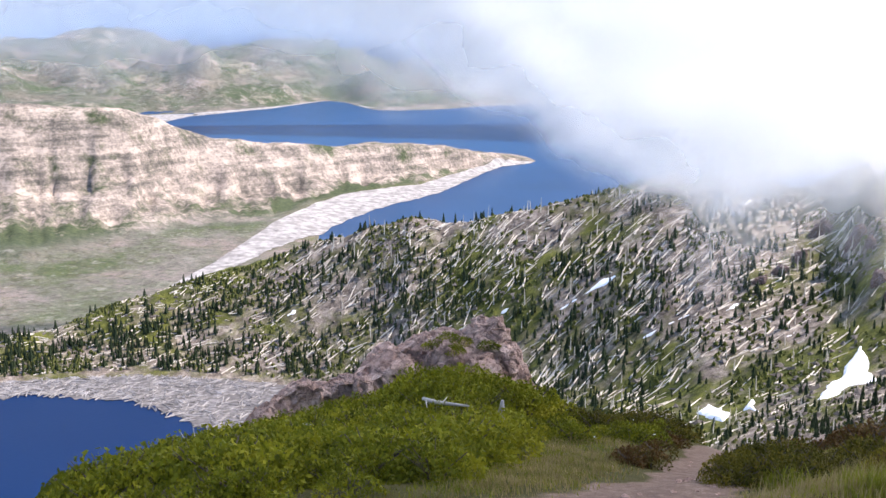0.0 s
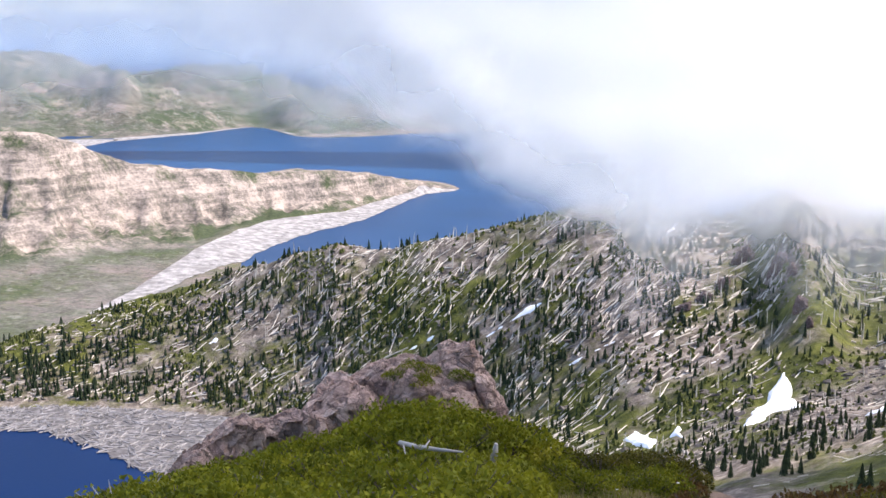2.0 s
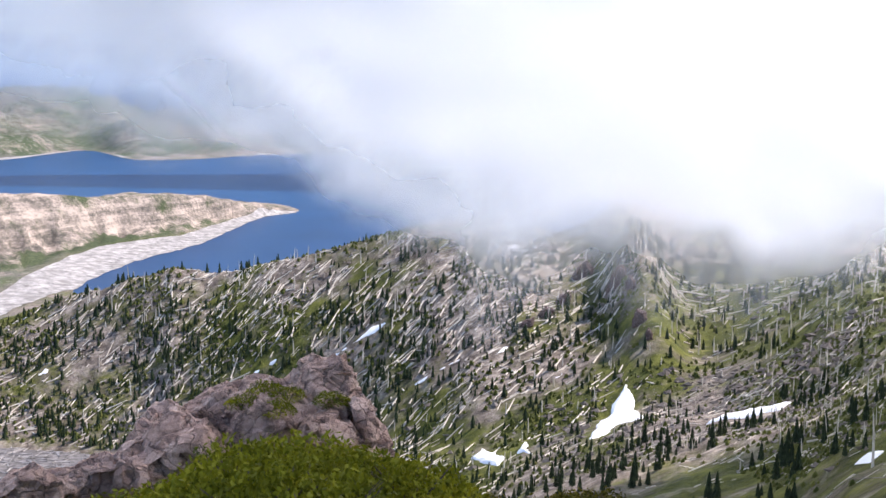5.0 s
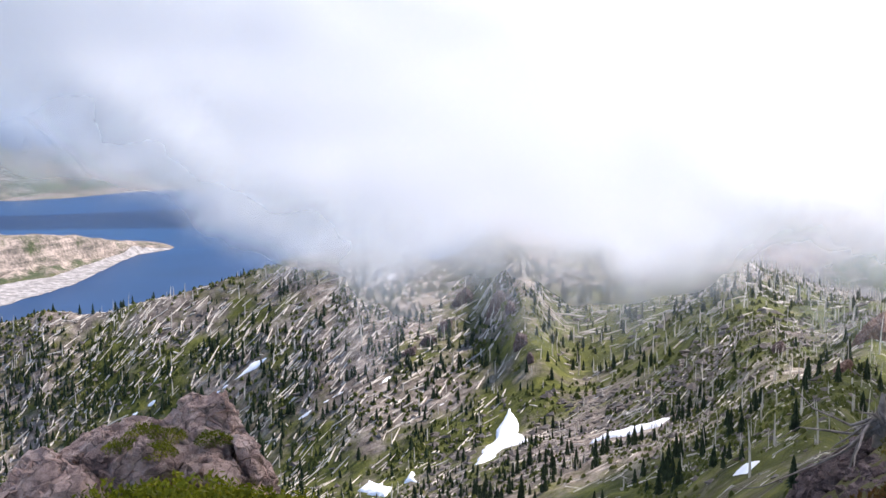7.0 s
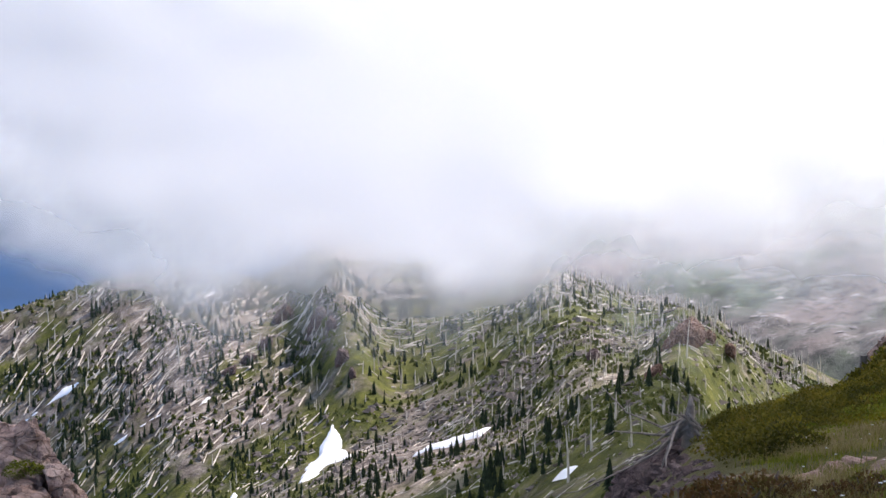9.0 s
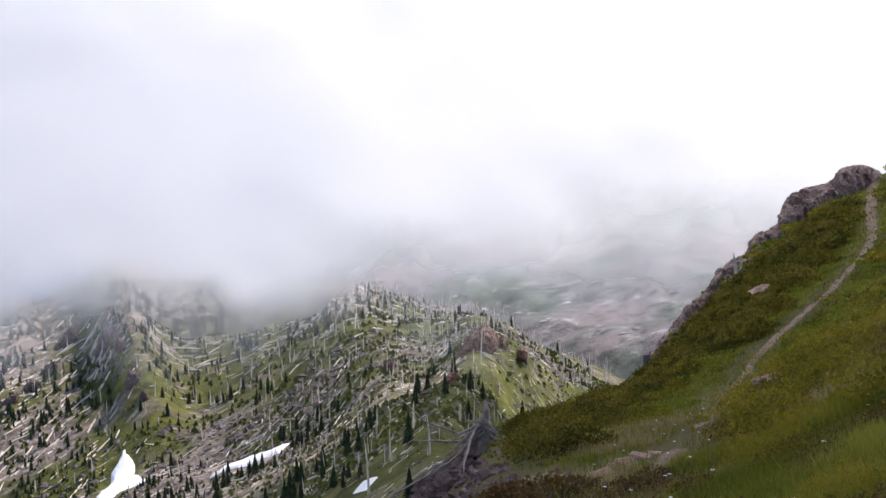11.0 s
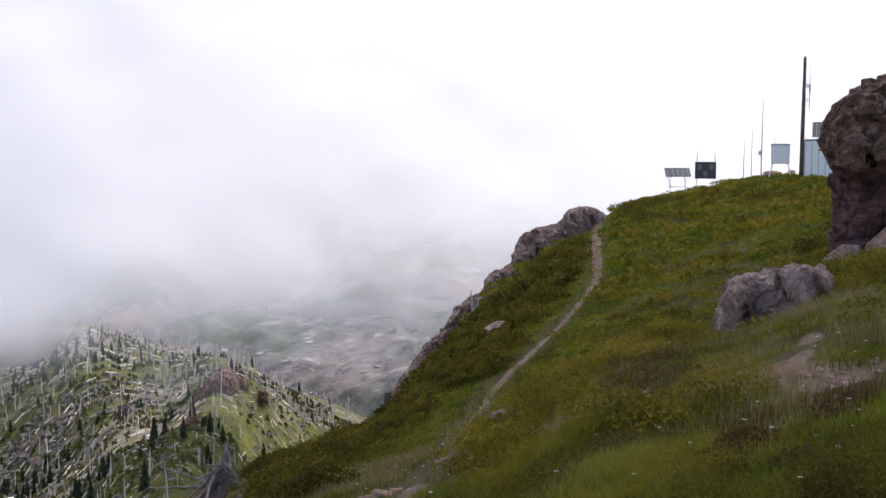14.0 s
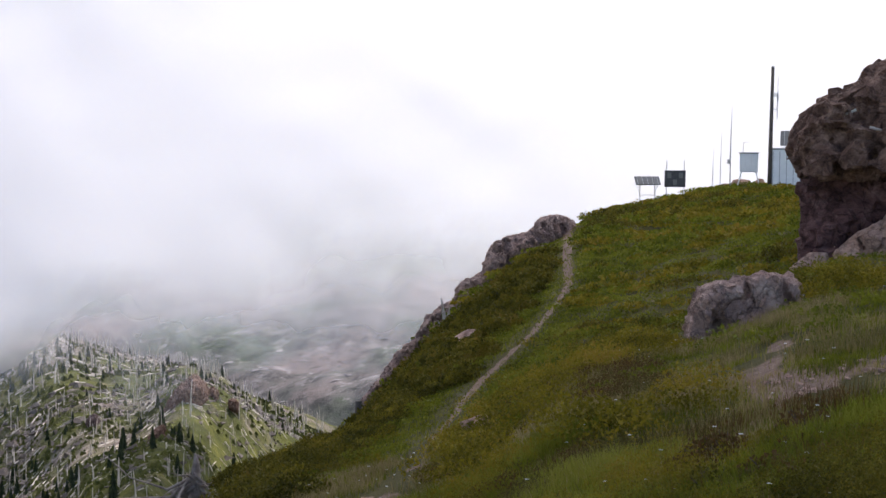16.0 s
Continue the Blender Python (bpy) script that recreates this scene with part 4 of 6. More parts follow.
# ---- brush and scree on the slopes ----
a, r, x, y = scatter(7500, (-31, 40), (SLOPE_LO, SLOPE_HI), lambda a, r, x, y: fbm(x / 22 + 2, y / 22 + 8, 4) > rs.uniform(-0.3, 0.4, len(a)))
bag = Bag()
for k in range(len(a)):
    v, f = far_crowns[k % 6]
    s = rs.uniform(0.5, 1.5) * min(1, r[k] / 300)
    v = np.array(v)[: 18] * (3.0 * s, 3.0 * s, 1.6 * s)
    bag.add(v + np.array([x[k], y[k], float(height(x[k], y[k])) - 0.1 * s]), f[:16])
a, r, x, y = scatter(2600, (22, 41), ([(22, 150), (28, 88), (33, 62), (37, 100), (41, 190)], [(22, 240), (30, 230), (41, 280)]), lambda a, r, x, y: fbm(x / 14 + 2, y / 14 + 8, 4) > rs.uniform(-0.3, 0.4, len(a)))
for k in range(len(a)):
    v, f = far_crowns[k % 6]
    s = rs.uniform(0.3, 0.75)
    bag.add(np.array(v)[:18] * (3.0 * s, 3.0 * s, 1.6 * s) + np.array([x[k], y[k], float(height(x[k], y[k])) - 0.1 * s]), f[:16])
thing("mountain_brush", "low green brush scattered over the stony mountainside", "brush", mesh=bag.mesh("mountain_brush"), material=M_BRUSH, kind="stuff")
OCT = np.array([(1, 0, 0), (0, 1, 0), (-1, 0, 0), (0, -1, 0), (0, 0, 0.8), (0, 0, -0.6)], float)
OCT_F = [(0, 1, 4), (1, 2, 4), (2, 3, 4), (3, 0, 4), (1, 0, 5), (2, 1, 5), (3, 2, 5), (0, 3, 5)]
bag = Bag()
for n_s, az_s in ((3200, (-31, 40)), (1500, (13, 27)), (1900, (24, 41))):
    a, r, x, y = scatter(n_s, az_s, (SLOPE_LO, SLOPE_HI) if n_s > 2000 else ([(24, 140), (28, 92), (33, 66), (37, 110), (41, 190)], [(24, 240), (41, 260)]) if n_s == 1900 else ([(13, 180), (20, 170), (27, 150)], [(13, 262), (20, 258), (27, 230)]))
    for k in range(len(a)):
        s = (0.2 + 1.0 * rs.rand() ** 3) * min(1, r[k] / 250)
        bag.add((OCT + rs.normal(size=(6, 3)) * 0.25) * (s * rs.uniform(0.8, 1.6), s, s * 0.8) + np.array([x[k], y[k], float(height(x[k], y[k]))]), OCT_F)
thing("scree", "grey-brown stones and scree strewn over the slopes", "stones", mesh=bag.mesh("scree"), material=M_SCREE, kind="stuff")

bag = Bag()
a, r, x, y = scatter(1300, (22, 47), ([(22, 600), (47, 600)], [(22, 1700), (47, 1700)]), lambda a, r, x, y: fbm(x / 150, y / 150, 4) > rs.uniform(-0.2, 0.4, len(a)))
for k in range(len(a)):
    s = 0.4 + 2.0 * rs.rand() ** 3
    bag.add((OCT + rs.normal(size=(6, 3)) * 0.3) * (s * rs.uniform(0.8, 3.5), s * rs.uniform(0.8, 2), s * 0.35) + np.array([x[k], y[k], float(height(x[k], y[k]))]), OCT_F)
thing("pumice_blocks", "pale pumice blocks and logs strewn over the misty plain", "stones", mesh=bag.mesh("pumice_blocks"), material=M_SHORE, kind="stuff")

# ---- floating log mats and pale shores ----
polar_sheet("driftwood_mat", M_MAT, -45, -3, [(-45, 392), (-30, 390), (-24, 385), (-19.5, 368), (-15.5, 330), (-10, 300), (-3, 290)], [(-45, 415), (-30, 410), (-19, 398), (-7, 365), (-3, 350)], LAKE_Z + 0.15, 400, 20,
            "grey mat of driftwood floating along the lake shore", "driftwood", 7)
bag = Bag()
for k in range(2000):
    aa = rs.uniform(-34, -4)
    lo = np.interp(aa, (-45, -30, -24, -19.5, -15.5, -10, -3), (392, 390, 385, 368, 330, 300, 290))
    hi = np.interp(aa, (-45, -30, -19, -7, -3), (415, 410, 398, 365, 350))
    rr = rs.uniform(lo - 2, hi)
    g, ln = rs.uniform(0, math.pi), rs.uniform(2, 8)
    c = Vector((rr * math.sin(radians(aa)), rr * math.cos(radians(aa)), LAKE_Z + 0.25))
    dv = Vector((math.cos(g), math.sin(g), 0)) * ln / 2
    w = rs.uniform(0.15, 0.35)
    bag.add(*tube([c - dv, c + dv], (w, w * 0.7), 4, False))
thing("floating_logs", "bleached logs crowded together on the lake", "floating logs", mesh=bag.mesh("floating_logs"), material=M_DRIFT, kind="stuff")
polar_sheet("driftwood_shore", M_SHORE, -18, 0.7, [(-18, 1230), (-15, 1330), (-12.7, 1440), (-9.5, 1580), (-9.2, 1627), (-7, 1765), (-3.7, 1920), (-0.9, 2225), (0.7, 2285)], [(-18, 1242), (-15, 1400), (-12.7, 1565), (-10.8, 1724), (-8.6, 1870), (-4.8, 1978), (-2, 2187), (-0.9, 2250), (0.7, 2300)], None, 300, 12,
            "pale band of driftwood along the far shore", "driftwood", 22)
polar_sheet("driftwood_bay", M_SHORE, -18.6, -15.4, [(-18.6, 3080), (-17.2, 3220), (-15.4, 3440)], [(-18.6, 3500), (-15.4, 3460)], FAR_LAKE_Z + 0.4, 40, 12, "pale driftwood filling the end of the far lake", "driftwood")
polar_sheet("far_beach", M_SHORE, -15.6, 6, [(-15.6, 3400), (-11.9, 3600), (-8.6, 3930), (-7.4, 3570), (-4, 3590), (0, 3640), (6, 3790)], [(-15.6, 3520), (-11.9, 3700), (-8.6, 4010), (-7.4, 3650), (-4, 3670), (0, 3720), (6, 3870)], FAR_LAKE_Z + 0.4, 160, 4,
            "pale line of beach below the far hills", "beach")


# ---- rocks ----
def rim_range(a):
    return float(np.interp(a, [q[0] for q in RIM], [q[1] for q in RIM]))


def hull(pts):
    """The convex body round some points."""
    bm = bmesh.new()
    for p in pts:
        bm.verts.new(p)
    r = bmesh.ops.convex_hull(bm, input=bm.verts[:])
    bmesh.ops.delete(bm, geom=list({g for g in r["geom_interior"] + r["geom_unused"] if isinstance(g, bmesh.types.BMVert)}), context="VERTS")
    bmesh.ops.triangulate(bm, faces=bm.faces[:])
    bm.verts.index_update()
    v, f = [g.co.copy() for g in bm.verts], [tuple(g.index for g in q.verts) for q in bm.faces]
    bm.free()
    return v, f


def spread(i, j, k, seed):
    """A repeatable random number for each cell of a lattice."""
    h = (i * 73856093) ^ (j * 19349663) ^ (k * 83492791) ^ (seed * 2654435)
    h = (h ^ (h >> 13)) * 1274126177 & 0x7FFFFFFF
    return ((h ^ (h >> 16)) & 0xFFFF) / 65535.0


def joints(P, cell, seed, squash=(1, 1, 1)):
    """Blocks between the joints of a rock: how far each stands out, its tilt, and the open cracks."""
    Q = P / cell * np.asarray(squash)
    Q = Q + 0.07 * np.stack([fbm(Q[:, 0] * 1.3 + 4, Q[:, 1] * 1.3 + Q[:, 2], 2), fbm(Q[:, 1] * 1.3 + 9, Q[:, 2] * 1.3 - Q[:, 0], 2), fbm(Q[:, 2] * 1.3, Q[:, 0] * 1.3 + Q[:, 1], 2)], -1)
    B = np.floor(Q).astype(np.int64)
    f1, f2 = np.full(len(Q), 9.0), np.full(len(Q), 9.0)
    own, off = np.zeros((len(Q), 3), np.int64), np.zeros((len(Q), 3))
    for dx in (-1, 0, 1):
        for dy in (-1, 0, 1):
            for dz in (-1, 0, 1):
                C = B + (dx, dy, dz)
                S = C + np.stack([spread(C[:, 0], C[:, 1], C[:, 2], seed + q) for q in (1, 2, 3)], -1)
                d = np.linalg.norm(Q - S, axis=1)
                near = d < f1
                f2 = np.where(near, f1, np.minimum(f2, d))
                f1 = np.where(near, d, f1)
                own[near], off[near] = C[near], (Q - S)[near]
    key = (own[:, 0] * 4099 + own[:, 1]) * 4099 + own[:, 2]
    _, idx = np.unique(key, return_inverse=True)
    return idx, f2 - f1


def flatten(P, N, cell, seed, squash, amount, step, crack):
    """Break a surface into flat faces along its joints, some standing proud, with cracks between."""
    idx, gap = joints(P, cell, seed, squash)
    cnt = np.bincount(idx).astype(float)
    mean = lambda A: np.stack([np.bincount(idx, A[:, q]) / cnt for q in range(3)], -1)
    C, M = mean(P), mean(N)
    M /= np.linalg.norm(M, axis=1)[:, None] + 1e-9
    q = np.random.RandomState(seed)
    M = M + q.normal(size=M.shape) * 0.16
    M /= np.linalg.norm(M, axis=1)[:, None]
    out = q.uniform(-1, 1, len(cnt)) * step * cell
    h = ((P - C[idx]) * M[idx]).sum(1)
    cut = np.clip(amount * h, -0.5 * cell, 0.5 * cell)
    return P - M[idx] * (cut - out[idx])[:, None] - N * (crack * cell * np.exp(-((gap / 0.045) ** 2)))[:, None]


def rock_mass(bodies, voxel, cell, seed, depth=1.0, squash=(1, 1, 1)):
    """Bodies grown into one mass of jointed, broken rock."""
    b = Bag()
    for body in bodies:
        b.add(*body)
    ob = bpy.data.objects.new("mass", b.mesh("mass"))
    scene.collection.objects.link(ob)
    m = ob.modifiers.new("grown", "REMESH")
    m.mode, m.voxel_size = "VOXEL", voxel
    dg = bpy.context.evaluated_depsgraph_get()
    me = ob.evaluated_get(dg).to_mesh()
    n = len(me.vertices)
    P, N = np.empty(n * 3), np.empty(n * 3)
    me.vertices.foreach_get("co", P)
    me.vertices.foreach_get("normal", N)
    P, N = P.reshape(-1, 3), N.reshape(-1, 3)
    F = [tuple(q.vertices) for q in me.polygons]
    data = ob.data
    bpy.data.objects.remove(ob)
    bpy.data.meshes.remove(data)
    P = flatten(P, N, cell, seed, squash, 0.97, 0.13 * depth, 0.14 * depth)
    P = flatten(P, N, cell * 0.4, seed + 20, squash, 0.9, 0.12 * depth, 0.08 * depth)
    grain = fbm(P[:, 0] / cell * 5 + P[:, 2] / cell * 3, P[:, 1] / cell * 5 - P[:, 2] / cell * 4, 4, 0.6)
    return P + N * (0.018 * cell * depth * grain)[:, None], F


def chunk(outline, r0, r1, taper=0.96):
    """A convex piece of rock: its outline as bearings and angles of sight, and the ranges of its front and back."""
    mid = (sum(q[0] for q in outline) / len(outline), sum(q[1] for q in outline) / len(outline))
    front = [sight(mid[0] + (a - mid[0]) * taper, mid[1] + (e - mid[1]) * taper, r0) for a, e in outline]
    return hull(front + [sight(a, e, 0.5 * (r0 + r1)) for a, e in outline] + [sight(a, math.degrees(math.atan((r1 - 0.3) / r1 * math.tan(radians(e)))), r1) for a, e in outline])


def crag(name, label, masses, voxel, cell, seed, depth=1.0, squash=(1, 1, 1), group=""):
    """Masses: material and their chunks, each mass a part."""
    base = sight(*masses[0][1][0][0][0], masses[0][1][0][1])
    ob = thing(name, label, "rock", pose(*base), group)
    for k, (material, chunks) in enumerate(masses):
        v, f = rock_mass([chunk(*c) for c in chunks], voxel, cell, seed + 31 * k, depth, squash)
        part("rock_mass", Bag().add(v - np.array(base), f).mesh("rock_mass"), material, ob)
    return ob


crag("rock_outcrop", "reddish-brown weathered rock crag rising from green shrubs", [
    (M_ROCK, [([(0.2, -16.6), (0.65, -15.0), (1.36, -14.7), (3.15, -14.8), (3.5, -16.6)], 11.7, 12.5),
              ([(-4.9, -16.95), (-3.2, -16.15), (-1.5, -15.7), (0.5, -15.8), (3.4, -16.4), (4.1, -17.1), (4.6, -20.5), (-6, -20.5)], 11.6, 12.9),
              ([(-2.6, -17.3), (-1.2, -16.5), (0.4, -16.7), (1.0, -17.6), (-0.5, -19.5), (-3, -19.5)], 11.1, 12.0),
              ([(1.0, -16.9), (2.0, -16.5), (3.3, -16.7), (3.4, -17.7), (1.2, -17.8)], 11.2, 12.2)]),
    (M_ROCK, [([(3.2, -16.5), (3.9, -16.75), (4.3, -17.1), (5.6, -20.2), (6.4, -22.4), (4.4, -22.4), (3.5, -18.5)], 11.0, 12.2)]),
    (M_ROCK_GREY, [([(0.35, -19.2), (1.1, -17.6), (2.3, -17.5), (3.4, -17.7), (4.1, -19.6), (4.6, -22), (0.5, -22)], 10.5, 11.7)]),
    (M_ROCK, [([(-7.6, -18.8), (-6.3, -17.1), (-5.7, -16.85), (-4.8, -17.0), (-4, -20.5), (-8, -21.4)], 11.3, 12.4),
              ([(-6.6, -18.5), (-5.2, -17.9), (-3.8, -17.6), (-3, -18.6), (-2.6, -20.8), (-7, -21.4)], 10.8, 11.6),
              ([(-8.4, -19.6), (-7.4, -18.7), (-6.6, -19.3), (-6.4, -21.6), (-8.6, -21.8)], 10.7, 11.6)]),
    (M_ROCK, [([(-11.2, -19.7), (-10.0, -19.25), (-8.6, -19.0), (-7.6, -18.9), (-7, -21.9), (-11.8, -22.2)], 11.0, 12.2),
              ([(-14.4, -20.4), (-13.2, -19.5), (-12.5, -19.15), (-11.9, -19.2), (-11, -20), (-10.6, -22.3), (-15.2, -22.6)], 10.7, 11.9),
              ([(-17.2, -22.6), (-15.9, -21.4), (-14.6, -20.7), (-14, -23), (-17.4, -24)], 10.3, 11.4)])], 0.024, 0.4, 3, 1.1)
crag("cliff_rock", "tall brown overhanging rock tower above the meadow", [
    (M_ROCK_TOWER, [([(63.35, 0.45), (63.45, 1.0), (64.15, 1.8), (64.4, 2.3), (65.3, 2.75), (66.5, 3.2), (69, 3.2), (72, 2), (72, -1.2), (66, -0.9), (64.3, -0.9), (63.7, -0.7)], 24.9, 29.5),
                    ([(65.2, 2.4), (66.0, 3.2), (66.5, 3.4), (67.0, 2.6), (66.6, 1.8), (65.6, 1.7)], 24.9, 27.5),
                    ([(66.4, 3.0), (66.6, 3.7), (67.2, 4.3), (68.2, 4.5), (70, 4.9), (72.5, 4.2), (72.5, 1), (67, 1)], 25.2, 29),
                    ([(64.2, 1.6), (64.4, 2.2), (65.6, 2.5), (65.8, 1.6), (65, 1.0)], 24.6, 26.5),
                    ([(65.4, -0.3), (65.5, 0.6), (66.3, 0.95), (66.9, 0.3), (66.8, -0.4), (66.2, -0.75)], 24.1, 26.0),
                    ([(63.8, -0.4), (64.0, 0.5), (64.9, 1.0), (65.4, 0.4), (65.2, -0.5), (64.4, -0.7)], 24.4, 26.0),
                    ([(67, -0.6), (67.2, 1.4), (68.3, 1.6), (69.4, 0.8), (69.2, -0.9)], 24.3, 26.5)]),
    (M_ROCK_MAROON, [([(63.75, -0.5), (63.85, -2.8), (64.1, -3.6), (63.85, -4.8), (64.2, -5.8), (67, -5.6), (72, -5), (72, -0.3)], 25.7, 29.2),
                     ([(64.3, -3.2), (64.9, -2.7), (65.9, -3.0), (65.8, -4.6), (64.5, -5.3)], 25.2, 26.5)]),
    (M_ROCK_GREY, [([(65.1, -4.5), (66.3, -3.5), (66.9, -3.2), (67.0, -4.6), (66, -5.4)], 24.6, 26.2),
                   ([(66.5, -3.5), (67.6, -2.5), (68.6, -1.9), (72, -1.4), (72, -5.2), (67, -5.0)], 24.4, 26.4)])], 0.05, 0.95, 21, 1.15)
BLOCK_R = ground_at(59.6, -8.9).xy.length + 0.2
crag("rock_block", "pinkish-grey jointed rock block in the meadow", [
    (M_ROCK, [([(58.68, -9.7), (58.95, -6.8), (59.25, -6.2), (59.75, -6.05), (59.7, -9.8)], BLOCK_R + 0.00, BLOCK_R + 1.25),
                   ([(59.45, -7.5), (59.4, -6.2), (60.45, -5.85), (60.5, -7.5)], BLOCK_R - 0.10, BLOCK_R + 1.05), ([(59.4, -7.2), (60.5, -7.2), (60.4, -9.3), (59.5, -9.4)], BLOCK_R + 0.40, BLOCK_R + 1.25),
                   ([(60.25, -9.2), (60.4, -5.95), (61.8, -5.6), (62.95, -5.4), (63.0, -8.2)], BLOCK_R + 0.15, BLOCK_R + 1.95),
                   ([(62.4, -8), (62.8, -5.5), (63.3, -5.45), (63.85, -6.1), (63.8, -7.4)], BLOCK_R + 0.55, BLOCK_R + 2.05),
                   ([(61.0, -8.8), (61.3, -7.5), (62.2, -7.2), (62.4, -8.2)], BLOCK_R - 0.15, BLOCK_R + 0.85)])], 0.032, 0.42, 41, 1.0, (1.3, 1.3, 0.65))
# rocks along the edge of the hill, in runs of broken blocks
EDGE_TOP = [(42.9, -11.9), (43.06, -11.57), (44.03, -10.4), (44.86, -9.27), (45.6, -8.86), (45.7, -8.31), (46.38, -7.48), (47.49, -6.93), (47.56, -6.1), (48.72, -5.68), (49.13, -4.44), (49.54, -4.02), (51.05, -3.59), (51.59, -2.9), (52.41, -2.76), (52.96, -2.97), (53.3, -3.05)]
EDGE_LOW = [(42.9, -12.3), (43.76, -11.3), (45.14, -10.2), (46.25, -8.85), (47.9, -6.92), (49.55, -5.26), (51.46, -4.14), (52.5, -3.3), (53.3, -3.2)]
edge_top, edge_low = (lambda a: float(np.interp(a, *zip(*EDGE_TOP)))), (lambda a: float(np.interp(a, *zip(*EDGE_LOW))))
for k, (a0, a1) in enumerate([(42.9, 44.0), (43.9, 45.0), (44.9, 45.75), (45.65, 46.5), (46.4, 47.5), (47.5, 48.2), (48.1, 49.0), (48.95, 49.8), (49.7, 50.6), (50.5, 51.4), (51.3, 52.2), (52.1, 53.2)]):
    chunks, a = [], a0
    while a < a1:
        w = rs.uniform(0.22, 0.5)
        b_ = min(a + w, a1 + 0.05)
        r = rim_range(0.5 * (a + b_))
        e0, e1 = edge_top(a + 0.03), edge_top(b_ - 0.03)
        lo = min(edge_low(a), edge_low(b_)) - 0.35 - rs.uniform(0, 0.3)
        chunks.append(([(a, lo), (a + 0.02, e0 - rs.uniform(0.02, 0.14)), (0.5 * (a + b_), 0.5 * (e0 + e1) - rs.uniform(-0.02, 0.06)), (b_, e1 - rs.uniform(0.0, 0.12)), (b_ + 0.08, lo)], r - rs.uniform(0.8, 2.2), r + rs.uniform(0.6, 1.8)))
        if rs.rand() < 0.6:
            m = 0.5 * (a + b_)
            h = 0.5 * (edge_top(m) + edge_low(m))
            chunks.append(([(a - 0.05, lo), (a, h - 0.15), (m, h + rs.uniform(-0.1, 0.2)), (b_, h - 0.2), (b_, lo - 0.1)], r - rs.uniform(2.0, 3.0), r))
        a = b_ - 0.06 if b_ < a1 else a1
    crag("crest_rock", "grey-brown broken rock along the edge of the hill", [(M_ROCK_CREST, chunks)], 0.085, 0.62, 60 + k, 1.25, group="rocks along the hill edge")
for k, (ra, rr, s, m) in enumerate([(48.3, ground_at(48.28, -9.1).xy.length, 0.5, M_ROCK_GREY), (48.8, 15.2, 0.26, M_ROCK_GREY), (64.3, 24.4, 0.4, M_ROCK_GREY), (46.1, ground_at(46.1, -9.75).xy.length, 0.3, M_DEAD_NEAR), (66.3, 7.6, 0.12, M_ROCK_GREY), (-24, 9.2, 0.25, M_ROCK_GREY), (-27.2, 8.9, 0.2, M_ROCK_GREY)]):
    p = spot(ra, rr, s * 0.25)
    thing("boulder", "pale weathered boulder lying in the grass", "rock", pose(p.x, p.y, p.z), "loose boulders", Bag().add(*shard((s * 1.1, s * 0.9, s * 0.7), 200 + k, 18, 4)).mesh("boulder"), m)
# dark rocks on the spurs: outlines as bearings and angles of sight, range of the front, depth
for k, (dr, outs) in enumerate([
        (8, [[(33.05, -12.9), (33.5, -11.7), (34.1, -10.9), (34.8, -10.4), (35.25, -10.7), (35.5, -11.5), (34.8, -12.3), (33.9, -13.2)], [(32.4, -13.7), (32.9, -12.9), (33.4, -12.6), (33.5, -13.7)], [(35.3, -11.5), (35.6, -10.95), (35.95, -11.2), (35.9, -11.8)], [(36.35, -12.1), (36.55, -11.5), (36.8, -11.7), (36.85, -12.3)]]),
        (4, [[(14.1, -11.2), (14.35, -10.35), (14.7, -9.9), (14.9, -10.9), (14.7, -11.4)], [(14.6, -11.3), (14.75, -9.95), (15.0, -9.65), (15.35, -10.1), (15.5, -11.4)], [(13.3, -12.1), (13.7, -11.4), (14.2, -11.2), (14.4, -12.0), (13.7, -12.5)]]),
        (4, [[(15.9, -11.6), (16.05, -10.8), (16.3, -10.2), (16.6, -10.8), (16.5, -11.7)], [(16.3, -11.5), (16.4, -9.95), (16.75, -9.85), (17.0, -10.2), (17.0, -11.6)], [(16.9, -11.7), (17.05, -10.25), (17.5, -10.7), (17.65, -11.8)],
             [(17.3, -12.8), (17.5, -11.9), (17.9, -12.0), (18.1, -12.7), (17.8, -13.2)], [(17.9, -13.6), (18.05, -12.8), (18.3, -13.0), (18.4, -13.7)]]),
        # first two pieces: dark rock added where the slope only lies in shade
        (3, [[(11.3, -13.3), (11.9, -12.7), (12.5, -12.5), (12.4, -13.2)], [(12.4, -12.7), (13.0, -12.0), (13.5, -12.1), (13.2, -12.8)], [(29.6, -13.0), (29.8, -12.2), (30.2, -12.0), (30.5, -12.9)]])]):
    pieces = []
    for o in outs:
        foot_r = ground_at(sum(q[0] for q in o) / len(o), 0.35 * min(q[1] for q in o) + 0.65 * max(q[1] for q in o) - 0.2).xy.length
        foot_r = min(foot_r, 188) if k == 0 else min(foot_r, 400)
        pieces.append((o, foot_r - 0.25 * dr, foot_r + dr, 0.75))
    crag("spur_crag", "dark brown crag on the spurs, a few added for shade", [(M_ROCK_TOWER if k == 0 else M_ROCK_DARK, [q]) for q in pieces], 0.2, 1.2, 300 + k, 1.5, (1.3, 1.3, 0.55), "crags on the spurs")

